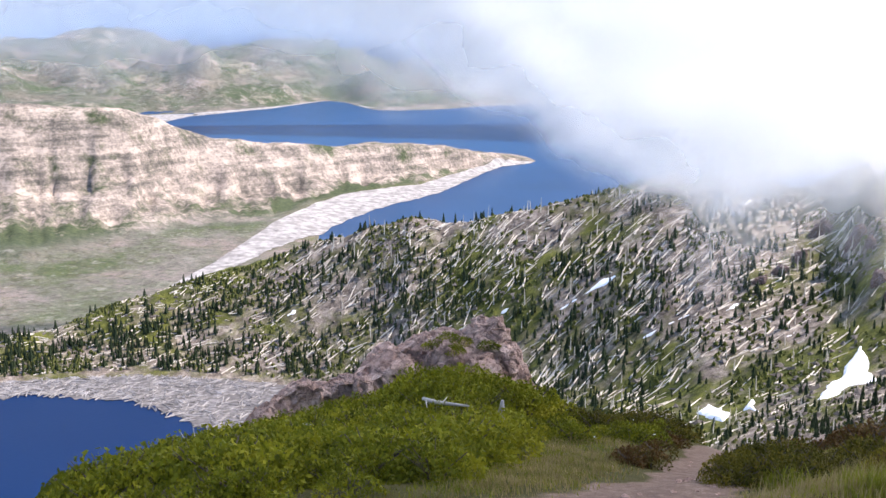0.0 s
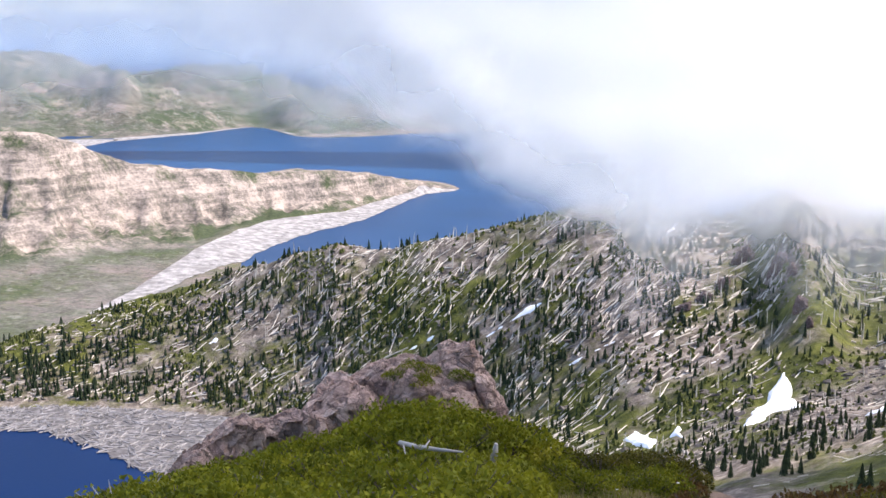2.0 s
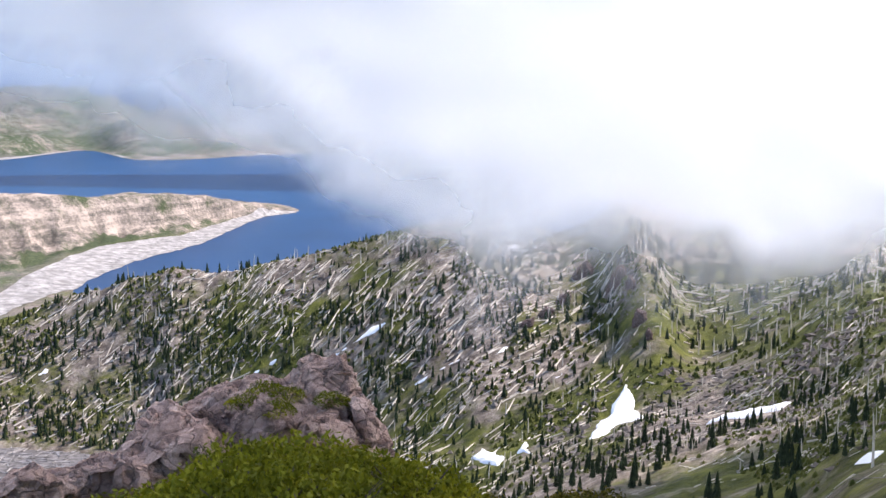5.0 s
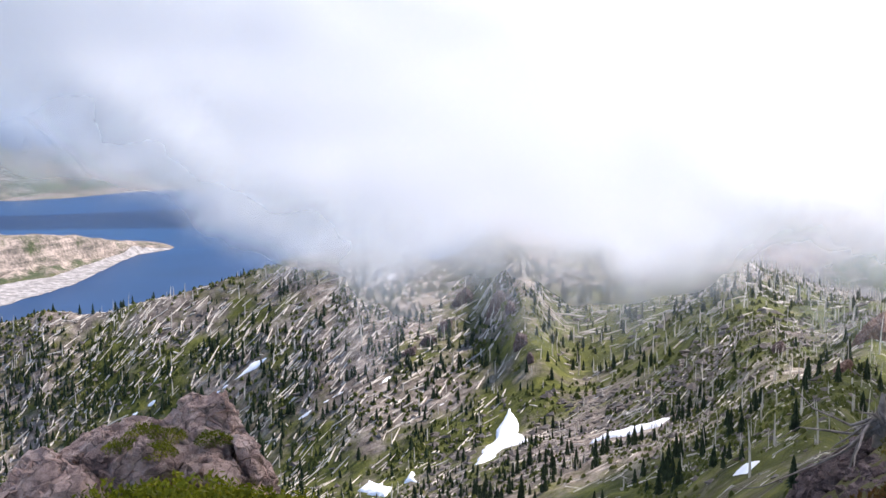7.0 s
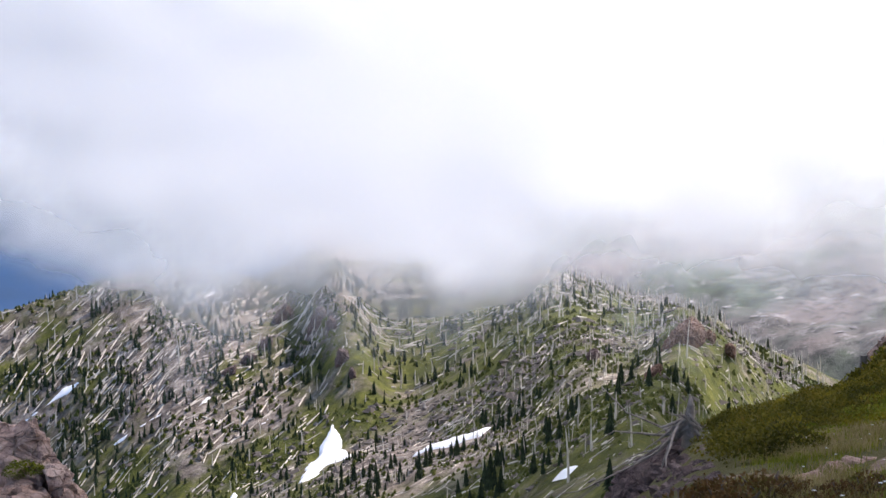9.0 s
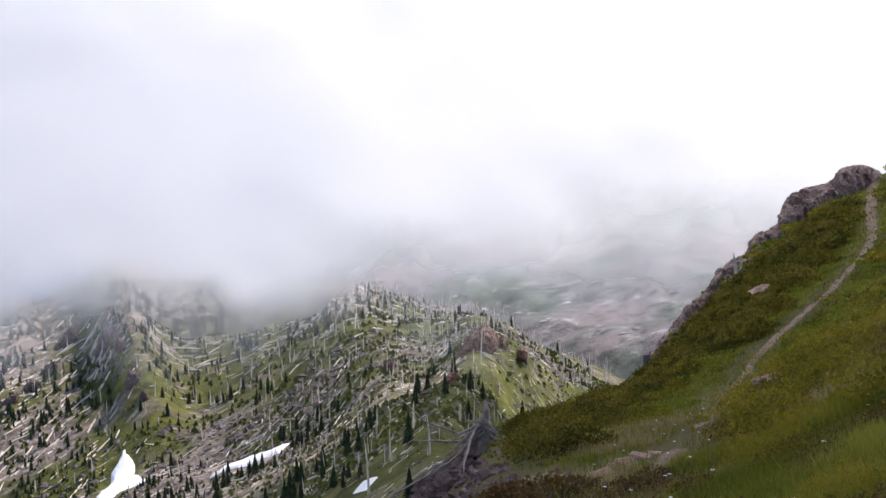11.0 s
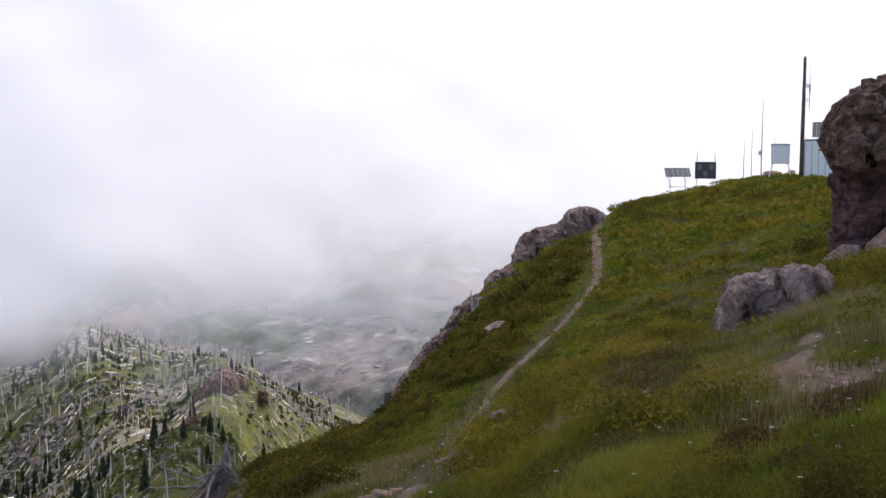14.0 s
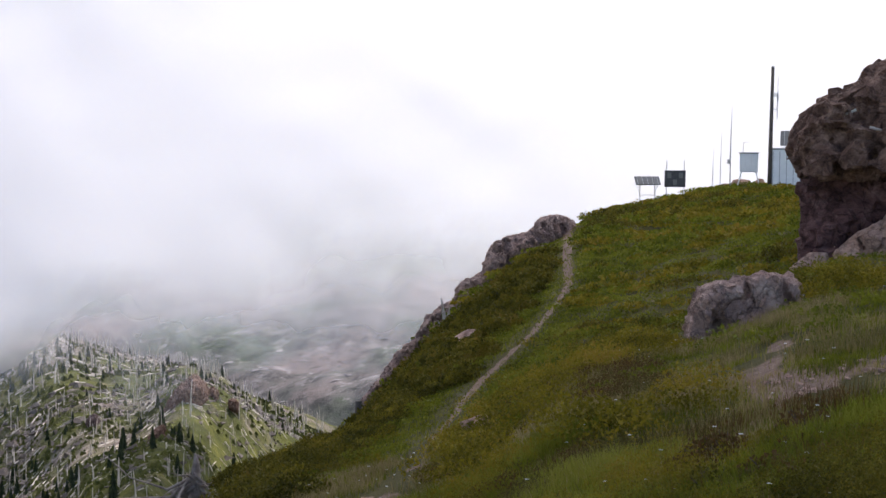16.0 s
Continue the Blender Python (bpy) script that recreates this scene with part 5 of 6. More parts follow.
# rubble knoll with an uprooted stump
base = spot(33.6, 27)
knoll = thing("rubble_knoll", "knoll of dark purple-brown rubble at the hill edge", "rock", pose(*base))
KNOLL = [(31.0, -18.9), (31.6, -17.5), (32.8, -16.9), (33.7, -15.9), (34.8, -15.0), (35.3, -15.6), (35.8, -16.6), (36.3, -17.4)]
for k in range(290):
    ra = rs.uniform(31.0, 36.6)
    ridge = float(np.interp(ra, *zip(*KNOLL)))
    u = rs.rand() ** 0.8
    p, g = sight(ra, ridge - 3.6 * u, 27.2 - 2.6 * u), ground_at(ra, ridge - 3.6 * u)
    p = g if g.length < p.length else p
    s = rs.uniform(0.09, 0.27) * math.hypot(p.x, p.y) / 26
    part("stone", Bag().add(*placed(shard((s * 1.3, s * 0.9, s * 0.7), 400 + k % 23, 13, 3, cuts=0), p - base - Vector((0, 0, s * 0.5)), rs.uniform(0, 180), (rs.uniform(-40, 40), rs.uniform(-40, 40)))).mesh("stone"), M_ROCK_DARK, knoll)
for k, (ra, up, s) in enumerate([(32.0, 1.3, 0.7), (32.9, 1.2, 0.8), (33.8, 1.5, 0.9), (34.7, 1.6, 0.9), (35.4, 1.6, 0.7)]):
    ridge = float(np.interp(ra, *zip(*KNOLL)))
    part("core", Bag().add(*placed(shard((s, s, s * 1.1), 444 + k, 30, 3), sight(ra, ridge - up - 1.2, 26.9) - base)).mesh("core"), M_ROCK_DARK, knoll)
sb = sight(34.75, -15.2, 26.2)
stump = thing("uprooted_stump", "bleached grey stump with twisted bare roots", "stump", pose(*sb))
part("bole", Bag().add(*tube([(0, 0, -0.9), (0.03, 0, -0.4), (0.0, 0, 0.0), (0.06, 0.02, 0.3), (0.04, 0.02, 0.55)], (0.2, 0.17, 0.13, 0.08, 0.02), 9)).mesh("bole", True), M_ROOT, stump)
toward = -Vector((math.sin(radians(34.75)), math.cos(radians(34.75)), 0))
across = Vector((toward.y, -toward.x, 0))
for k in range(24):
    g = radians(rs.uniform(150, 208) if k > 11 else rs.uniform(70, 110) if k < 4 else rs.uniform(-60, 60))
    ln = rs.uniform(0.8, 1.7) if k > 11 else rs.uniform(0.3, 0.6)
    pts, p = [], Vector((0, 0, rs.uniform(-0.3, 0.2))) + toward * 0.1 + across * rs.uniform(-0.1, 0.15)
    d = across * -math.cos(g) + toward * rs.uniform(0.2, 0.6) + Vector((0, 0, 0.8 if k < 4 else rs.uniform(-0.95, -0.45)))
    for q in range(7):
        pts.append(p.copy())
        p += d * ln * 0.17
        d += Vector((rs.normal() * 0.32, rs.normal() * 0.32, rs.normal() * 0.3))
    part("root", Bag().add(*tube(pts, (0.05, 0.042, 0.035, 0.028, 0.02, 0.013, 0.006), 6)).mesh("root", True), M_ROOT, stump)

# weathered post and stump at the hill edge, sticks in the shrubs
p = spot(42.7, 42.5)
thing("post", "short dark weathered wooden post on the hill edge", "post", pose(*p), mesh=Bag().add(*tube([(0, 0, -0.2), (0, 0, 0.6), (0.02, 0, 1.2)], (0.14, 0.13, 0.12), 8)).mesh("post"), material=M_POLE)
p = ground_at(46.95, -8.95)
st = thing("split_stump", "pale split dead stump on the meadow edge", "stump", pose(*p))
for k, (dx, h, ln) in enumerate([(0, 1.8, -0.15), (0.16, 1.4, 0.2), (-0.12, 0.9, -0.25)]):
    part("splinter", Bag().add(*tube([(dx, 0, -0.2), (dx, 0, h * 0.5), (dx + ln, 0.05, h)], (0.13, 0.1, 0.02), 6)).mesh("splinter"), M_DEAD_NEAR, st)


def stick(points, radii, label, branches=()):
    c = points[0]
    ob = thing("dead_branch", label, "branch", pose(*c), mesh=Bag().add(*tube([q - c for q in points], radii, 7)).mesh("dead_branch", True), material=M_DEAD_NEAR)
    for b in branches:
        part("twig", Bag().add(*tube([q - c for q in b], (0.012, 0.004), 5)).mesh("twig"), M_DEAD_NEAR, ob)


def over(az, r, up):
    return spot(az, r, up)


stick([over(-1.5, 6.8, 0.50), over(-0.2, 6.7, 0.46), over(1.6, 6.6, 0.44), over(3.6, 6.5, 0.42)], (0.02, 0.024, 0.018, 0.008), "bleached bare branch lying across green shrubs",
      [(over(-1.2, 6.78, 0.49), over(-1.0, 6.6, 0.40)), (over(0.5, 6.66, 0.45), over(0.9, 6.8, 0.52))])
stick([over(-13.2, 6.8, 0.36), over(-12.4, 6.7, 0.33), over(-11.7, 6.7, 0.28)], (0.012, 0.011, 0.006), "small bleached twig among the shrubs")
stick([over(5.7, 7.2, 0.1), over(5.75, 7.2, 0.3), over(5.9, 7.15, 0.44)], (0.05, 0.045, 0.02), "short grey broken stub standing in the shrubs")
for pts in ([(66.1, 2.2), (65.55, 1.95), (65.65, 1.75), (65.4, 1.5)], [(66.7, 1.4), (67.4, 1.2), (68.1, 1.3)]):
    stick([sight(a, e, 24.65) for a, e in pts], (0.03, 0.026, 0.02, 0.01)[:len(pts)], "thin bleached branch caught on the rock tower")
for k in range(6):
    b0 = over(-23.2 + 0.3 * k, 7.4, 0.1)
    stick([b0, b0 + Vector((0.05 * (k - 2.5), 0, 0.18)), b0 + Vector((0.12 * (k - 2.5), 0.02, 0.3 + 0.05 * (k % 3)))], (0.018, 0.014, 0.004), "bleached bare root sticking up beside the shrubs")

# ---- measuring station on the summit ----


def at_summit(az, r=94.0, turn=0.0):
    p = spot(az, r)
    return pose(p.x, p.y, p.z, 0, 0, -az + turn)


rack = thing("solar_rack", "grey tilted solar panel on a steel frame", "solar panel", at_summit(56.7, 88, 12))
panel = part("panel", Bag().add(*placed(box(1.85, 0.95, 0.06), (0, 0, 1.75), 0, (38, 0))).mesh("panel"), M_CELL_PALE, rack)
for k in range(5):
    part("rib", Bag().add(*placed(box(0.03, 0.97, 0.08, 0.004), (-0.74 + 0.37 * k, 0, 1.75), 0, (38, 0))).mesh("rib"), M_STEEL, panel)
for sx, sy in ((-0.5, 0.2), (0.6, 0.2)):
    part("leg", Bag().add(*tube([(sx, sy, -0.2), (sx, sy, 2.05 if sx > 0 else 1.75)], (0.035, 0.03), 6)).mesh("leg"), M_STEEL, rack)
part("crossbar", Bag().add(*tube([(-0.6, 0.2, 0.7), (0.7, 0.2, 0.7)], (0.025, 0.025), 6)).mesh("crossbar"), M_STEEL, rack)
for sx in (-0.85, 0.85):
    part("brace", Bag().add(*tube([(sx * 0.65, 0.2, 0.9), (sx, -0.1, 1.55)], (0.02, 0.02), 5)).mesh("brace"), M_STEEL, rack)
part("bar", Bag().add(*tube([(-1.15, -0.3, 1.45), (0.95, -0.3, 1.45)], (0.02, 0.02), 5)).mesh("bar"), M_STEEL, rack)
rack2 = thing("solar_board", "dark upright solar panel between two steel posts", "solar panel", at_summit(58.0, 90))
board = part("panel", Bag().add(*box(1.55, 0.07, 1.25, 0.01, (0, 0, 0.75))).mesh("panel"), M_CELL, rack2)
for i in range(3):
    for j in range(2):
        part("cell", Bag().add(*box(0.3, 0.02, 0.42, 0.004, (-0.42 + 0.42 * i, -0.047, 0.9 + 0.52 * j))).mesh("cell"), M_CELL_PALE if (i + j) % 2 else M_CELL, board)
for sx in (-0.62, 0.66):
    part("post", Bag().add(*tube([(sx, 0.06, -0.3), (sx, 0.06, 2.75)], (0.035, 0.03), 6)).mesh("post"), M_STEEL, rack2)
pole = thing("utility_pole", "tall dark weathered wooden pole with an antenna", "pole", at_summit(62.35, 93))
part("pole_shaft", Bag().add(*tube([(0, 0, -0.5), (0.02, 0, 4), (0.06, 0, 9.1)], (0.17, 0.15, 0.115), 10)).mesh("pole_shaft", True), M_POLE, pole)
part("pole_cap", Bag().add(*tube([(0.06, 0, 9.09), (0.06, 0, 9.2)], (0.13, 0.12), 10)).mesh("pole_cap"), M_STEEL, pole)
ant = part("antenna", Bag().add(*tube([(0.45, -0.05, 5.2), (0.47, -0.05, 8.5)], (0.03, 0.02), 6)).mesh("antenna"), M_STEEL, pole, "slim grey whip antenna")
for z in (5.9, 6.9, 7.05):
    part("clamp", Bag().add(*box(0.42, 0.08, 0.09, 0.01, (0.26, -0.04, z))).mesh("clamp"), M_STEEL, ant)
part("insulator", Bag().add(*tube([(0.46, -0.05, 6.55), (0.46, -0.05, 7.1)], (0.07, 0.06), 7)).mesh("insulator"), M_STEEL, ant)
for k, (ma, h, w) in enumerate([(60.55, 5.9, 0.05), (59.75, 3.0, 0.035), (60.1, 3.9, 0.035)]):
    mast = thing("antenna_mast", "slender grey metal mast on the summit", "mast", at_summit(ma, 95), "slender masts")
    part("shaft", Bag().add(*tube([(0, 0, -0.3), (0, 0, h * 0.6), (0.04, 0, h)], (w, w * 0.8, w * 0.3), 6)).mesh("shaft"), M_STEEL, mast)
    part("whip", Bag().add(*tube([(0.04, 0, h - 0.05), (0.05, 0, h + 0.5)], (w * 0.4, w * 0.2), 5)).mesh("whip"), M_STEEL, mast)
    if k == 0:
        part("junction_box", Bag().add(*box(0.28, 0.22, 0.34, 0.02, (-0.1, -0.1, 1.9))).mesh("junction_box"), M_STEEL, mast)
hut = thing("instrument_box", "white steel instrument cabinet raised on splayed legs", "cabinet", at_summit(61.4, 95))
cab = part("body", Bag().add(*box(1.4, 0.9, 1.45, 0.04, (0, 0, 1.0))).mesh("body"), M_WHITE, hut)
part("lid", Bag().add(*box(1.55, 1.05, 0.1, 0.03, (0, 0, 2.45))).mesh("lid"), M_STEEL, cab)
for i in range(3):
    part("panel", Bag().add(*box(0.36, 0.03, 1.0, 0.01, (-0.42 + 0.42 * i, -0.46, 1.2))).mesh("panel"), M_WHITE, cab)
for sx in (-1, 1):
    for sy in (-1, 1):
        part("leg", Bag().add(*tube([(sx * 0.9, sy * 0.5, -0.3), (sx * 0.55, sy * 0.35, 1.02)], (0.05, 0.05), 6)).mesh("leg"), M_WHITE, hut)
arm = part("sensor_arm", Bag().add(*tube([(-0.45, 0, 2.5), (-0.45, 0, 3.3), (0.3, 0, 3.35)], (0.025, 0.022, 0.015), 5)).mesh("sensor_arm"), M_STEEL, hut)
shelter = thing("equipment_shelter", "pale grey sheet-steel equipment shelter on the summit", "shelter", at_summit(63.1, 94))
wall = part("wall", Bag().add(*box(2.3, 2.0, 3.0, 0.05, (0, 0, -0.1))).mesh("wall"), M_WHITE, shelter)
part("roof", Bag().add(*box(2.45, 2.15, 0.14, 0.05, (0, 0, 2.9))).mesh("roof"), M_STEEL, shelter)
for i in range(5):
    part("seam", Bag().add(*box(0.05, 0.04, 2.7, 0.01, (-1.0 + 0.5 * i, -1.015, 0.05))).mesh("seam"), M_STEEL, wall)
top = part("solar_panel", Bag().add(*placed(box(1.7, 1.5, 0.06), (0.35, 0, 3.75), 0, (50, 0))).mesh("solar_panel"), M_CELL_PALE, shelter, "tilted grey solar panel")
for i in range(4):
    part("rib", Bag().add(*placed(box(0.03, 1.5, 0.085, 0.004), (-0.2 + 0.37 * i, 0, 3.75), 0, (50, 0))).mesh("rib"), M_STEEL, top)
for sx in (-0.2, 1.2):
    part("strut", Bag().add(*tube([(sx, 0.4, 3.0), (sx, 0.3, 4.1)], (0.03, 0.03), 5)).mesh("strut"), M_STEEL, shelter)
for k, (ra, s) in enumerate([(59.6, 0.7), (60.2, 0.6), (61.0, 0.75), (61.9, 0.5), (66.5, 0.6)]):
    p = spot(ra, 97, 0.1)
    thing("summit_rock", "low grey rock beside the station", "rock", pose(p.x, p.y, p.z), "rocks on the summit", Bag().add(*shard((s * 1.4, s, s * 0.7), 500 + k, 18, 4)).mesh("summit_rock"), M_ROCK_GREY)

# ---- plants of the near hill ----
pr = np.random.RandomState(5)


def leaf_cloud(n, w, h, size, seed, upright=0.35):
    """Leaves in a low dome, as diamonds turned every way."""
    q = np.random.RandomState(seed)
    g, u = q.uniform(0, math.tau, n), q.rand(n)
    t = np.sqrt(q.rand(n))
    lump = 0.75 + 0.35 * fbm(np.cos(g) * 1.7 + seed, np.sin(g) * 1.7 + t * 2, 3) + 0.2 * fbm(t * 9 * np.cos(g) + seed, t * 9 * np.sin(g), 2)
    c = np.stack([np.cos(g) * t * w, np.sin(g) * t * w, h * lump * np.sqrt(np.clip(1 - (t * 0.92) ** 2, 0, 1)) * (0.35 + 0.65 * u**0.45)], -1)
    d = q.normal(size=(n, 3)) + (0, 0, upright * 2)
    d /= np.linalg.norm(d, axis=1)[:, None]
    e = np.cross(d, q.normal(size=(n, 3)))
    e /= np.linalg.norm(e, axis=1)[:, None]
    s = size * q.uniform(0.7, 1.3, n)[:, None]
    v = np.stack([c - d * s, c + e * s * 0.5, c + d * s, c - e * s * 0.5], 1).reshape(-1, 3)
    me = bpy.data.meshes.new("leaves")
    me.from_pydata(v, [], np.arange(4 * n).reshape(-1, 4))
    return me


def shrub(kind, seed):
    label, material, n, w, h, size = kind
    ob = thing("shrub", label, "shrub", group="low shrubs on the hill")
    part("foliage", leaf_cloud(n, w, h, size, seed), material, ob)
    b = Bag()
    q = np.random.RandomState(seed)
    for k in range(9):
        g = q.uniform(0, math.tau)
        b.add(*tube([(0, 0, -0.1), (math.cos(g) * w * 0.3, math.sin(g) * w * 0.3, h * 0.4), (math.cos(g) * w * 0.65, math.sin(g) * w * 0.65, h * 0.72)], (0.012, 0.008, 0.003), 4, False))
    part("branching_stem", b.mesh("branching_stem"), M_TWIG, ob)
    return ob


GREEN = ("low green huckleberry shrub with small leaves", M_SHRUB, 1000, 0.42, 0.42, 0.024)
DARK = ("dense dark green shrub on the hill edge", M_SHRUB_DARK, 1300, 0.5, 0.45, 0.022)
RUSSET = ("low shrub with russet autumn leaves", M_RED, 500, 0.3, 0.32, 0.026)
protos = {k: [shrub(v, 10 * i + j) for j in range(3)] for i, (k, v) in enumerate((("g", GREEN), ("d", DARK), ("r", RUSSET)))}
used = set()


def plant(key, x, y, s, tall=1.0):
    src = protos[key][pr.randint(3)]
    z = float(height(x, y)) - 0.03
    m = pose(x, y, z, 0, 0, pr.uniform(0, 360)) @ Matrix.Diagonal((s, s, s * tall, 1))
    if src.name not in used:
        used.add(src.name)
        src.matrix_basis = m
    else:
        copy_thing(src, Matrix()).matrix_basis = m


def cover(key, n, az, rng, s, clear=0.45, mask=None, tall=1.0):
    done = 0
    for _ in range(n * 8):
        a, r = pr.uniform(*az), math.sqrt(pr.uniform(rng[0] ** 2, rng[1] ** 2))
        x, y = r * math.sin(radians(a)), r * math.cos(radians(a))
        if min(float(near_line(q, np.array(x), np.array(y))) for q in (PATH_A, PATH_B, PATH_C, PATH_D, PATH_F)) < clear * (0.6 + r / 30):
            continue
        if mask is not None and not mask(a, r, x, y):
            continue
        plant(key, x, y, pr.uniform(*s), tall)
        done += 1
        if done >= n:
            break


rim_r = lambda a: float(np.interp(a, [q[0] for q in RIM], [q[1] for q in RIM]))
cover("g", 125, (-50, 8), (2.4, 11.4), (0.85, 1.35), 0.62, lambda a, r, x, y: r < rim_r(a) + 0.4)
cover("g", 36, (-110, -4), (0.6, 3.0), (0.5, 0.85), 0.35, lambda a, r, x, y: r < rim_r(a) + 0.3)
cover("r", 8, (36, 50), (5.6, 8.8), (0.5, 0.8), 0.6)
cover("d", 22, (7, 20), (8.8, 11.6), (0.6, 0.95), 0.6)
cover("g", 20, (7, 19), (6.6, 9.5), (0.5, 0.8), 0.7)
cover("r", 8, (40, 47), (9, 13), (0.5, 0.8), 0.9)
cover("d", 12, (58, 71), (5.4, 7.6), (0.4, 0.65), 0.5)
cover("r", 16, (57, 71), (5.4, 8.0), (0.5, 0.9), 0.5)
cover("r", 10, (19, 27), (5.5, 10), (0.5, 0.9), 0.5)
cover("d", 16, (26, 44), (4.2, 6.4), (0.5, 0.8), 0.5)
cover("r", 16, (22, 40), (8, 10.5), (0.7, 1.2), 0.5)


def shrub_cover(name, label, material, n, az, rng, size, leaf, per, clear, mask, tall=0.42):
    """Many shrubs farther off, in one mesh of leaves."""
    pieces, tops = [leaf_cloud(per, 0.5, tall, leaf, 70 + k) for k in range(4)], []
    src = []
    for me in pieces:
        v = np.empty(len(me.vertices) * 3)
        me.vertices.foreach_get("co", v)
        src.append(v.reshape(-1, 3))
        bpy.data.meshes.remove(me)
    tries = 0
    while len(tops) < n and tries < n * 10:
        tries += 1
        a, r = pr.uniform(*az), math.sqrt(pr.uniform(rng[0] ** 2, rng[1] ** 2))
        x, y = r * math.sin(radians(a)), r * math.cos(radians(a))
        k = pr.uniform(*size) * min(1.15, max(0.5, r / 45 if rng[1] > 60 else 1.0))
        if float(near_line(PATH_B, np.array(x), np.array(y))) < 0.12 + 0.42 * k:
            continue
        if r > rim_r(a) * (0.8 if 41.5 < a < 53.5 and tall > 0.3 else 1.0) - (2.0 if rng[1] > 60 else 0) or min(float(near_line(q, np.array(x), np.array(y))) for q in ((PATH_A, PATH_B, PATH_C, PATH_D, PATH_F) if a > 58 else (PATH_A, PATH_B, PATH_D))) < clear or not mask(a, r, x, y):
            continue
        if 58.4 < a < 64.2 and BLOCK_R - 0.5 < r < BLOCK_R + 2.0:
            continue
        g = pr.uniform(0, math.tau)
        c = src[pr.randint(4)] * k
        tops.append(np.stack([c[:, 0] * math.cos(g) - c[:, 1] * math.sin(g) + x, c[:, 0] * math.sin(g) + c[:, 1] * math.cos(g) + y, c[:, 2] + float(height(x, y)) - 0.05], -1))
    v = np.concatenate(tops)
    me = bpy.data.meshes.new(name)
    me.from_pydata(v, [], np.arange(len(v)).reshape(-1, 4))
    thing(name, label, "shrubs", mesh=me, material=material, kind="stuff")


shrub_cover("shrub_bed", "bed of green huckleberry shrubs below the crag", M_SHRUB, 130, (-50, 8), (2.4, 11.2), (0.85, 1.3), 0.024, 700, 0.6, lambda a, r, x, y: True)
shrub_cover("shrub_slope", "dense dark olive shrubs covering the edge of the hill", M_SHRUB_DARK, 330, (36, 47), (14, 46), (0.6, 1.15), 0.03, 460, 0.45, lambda a, r, x, y: a > 35.4 + 20 / r and (a - 35) * 2.2 + 4 < r and (a < 42.5 or r < rim_r(a) - 4), 0.55)
shrub_cover("shrub_patch", "lighter olive-green shrubs among the dark ones", M_HEATHER, 190, (37, 48), (14, 46), (0.5, 1.0), 0.03, 380, 0.45, lambda a, r, x, y: a > 35.4 + 20 / r and fbm(np.array(x / 4.0 + 9), np.array(y / 4.0), 3) > 0.0, 0.6)
shrub_cover("shrub_bank", "dark olive low shrubs on the steep meadow edge", M_SHRUB_DARK, 290, (43, 53), (28, 74), (1.0, 2.0), 0.05, 300, 0.45, lambda a, r, x, y: r < rim_r(a) - 4 and near_line(PATH_B, np.array(x), np.array(y)) < 14 and a < np.interp(r, (28, 40, 55, 75), (48.5, 51, 53, 53)))
shrub_cover("meadow_shrubs", "low green and yellowish shrubs around the rocks", M_HEATHER, 250, (47, 75), (9.5, 21), (0.55, 1.15), 0.022, 440, 0.45, lambda a, r, x, y: fbm(np.array(x / 2.4), np.array(y / 2.4), 2) > -0.1)
shrub_cover("meadow_heather", "small-leaved olive and yellow-green shrubs in the foreground meadow", M_HEATHER, 60, (47, 75), (5.0, 9.8), (0.3, 0.75), 0.011, 1500, 0.4, lambda a, r, x, y: fbm(np.array(x / 1.6), np.array(y / 1.6), 2) > 0.02, 0.6)
shrub_cover("dark_bushes", "dark leafy bushes at the near edge of the meadow", M_SHRUB_DARK, 16, (63, 72), (4.6, 6.2), (0.4, 0.7), 0.013, 1800, 0.3, lambda a, r, x, y: True, 0.75)
shrub_cover("hill_shrubs", "tufts of dark shrubs scattered over the hillside", M_SHRUB_DARK, 150, (50, 72), (22, 80), (0.7, 1.5), 0.045, 200, 1.0, lambda a, r, x, y: fbm(np.array(x / 7.0), np.array(y / 7.0), 3) > 0.12)
shrub_cover("russet_shrubs", "low reddish-brown shrubs in the meadow", M_RED, 75, (44, 72), (5.5, 18), (0.4, 0.8), 0.017, 700, 0.6, lambda a, r, x, y: fbm(np.array(x / 1.7 + 5), np.array(y / 1.7), 2) > 0.1)


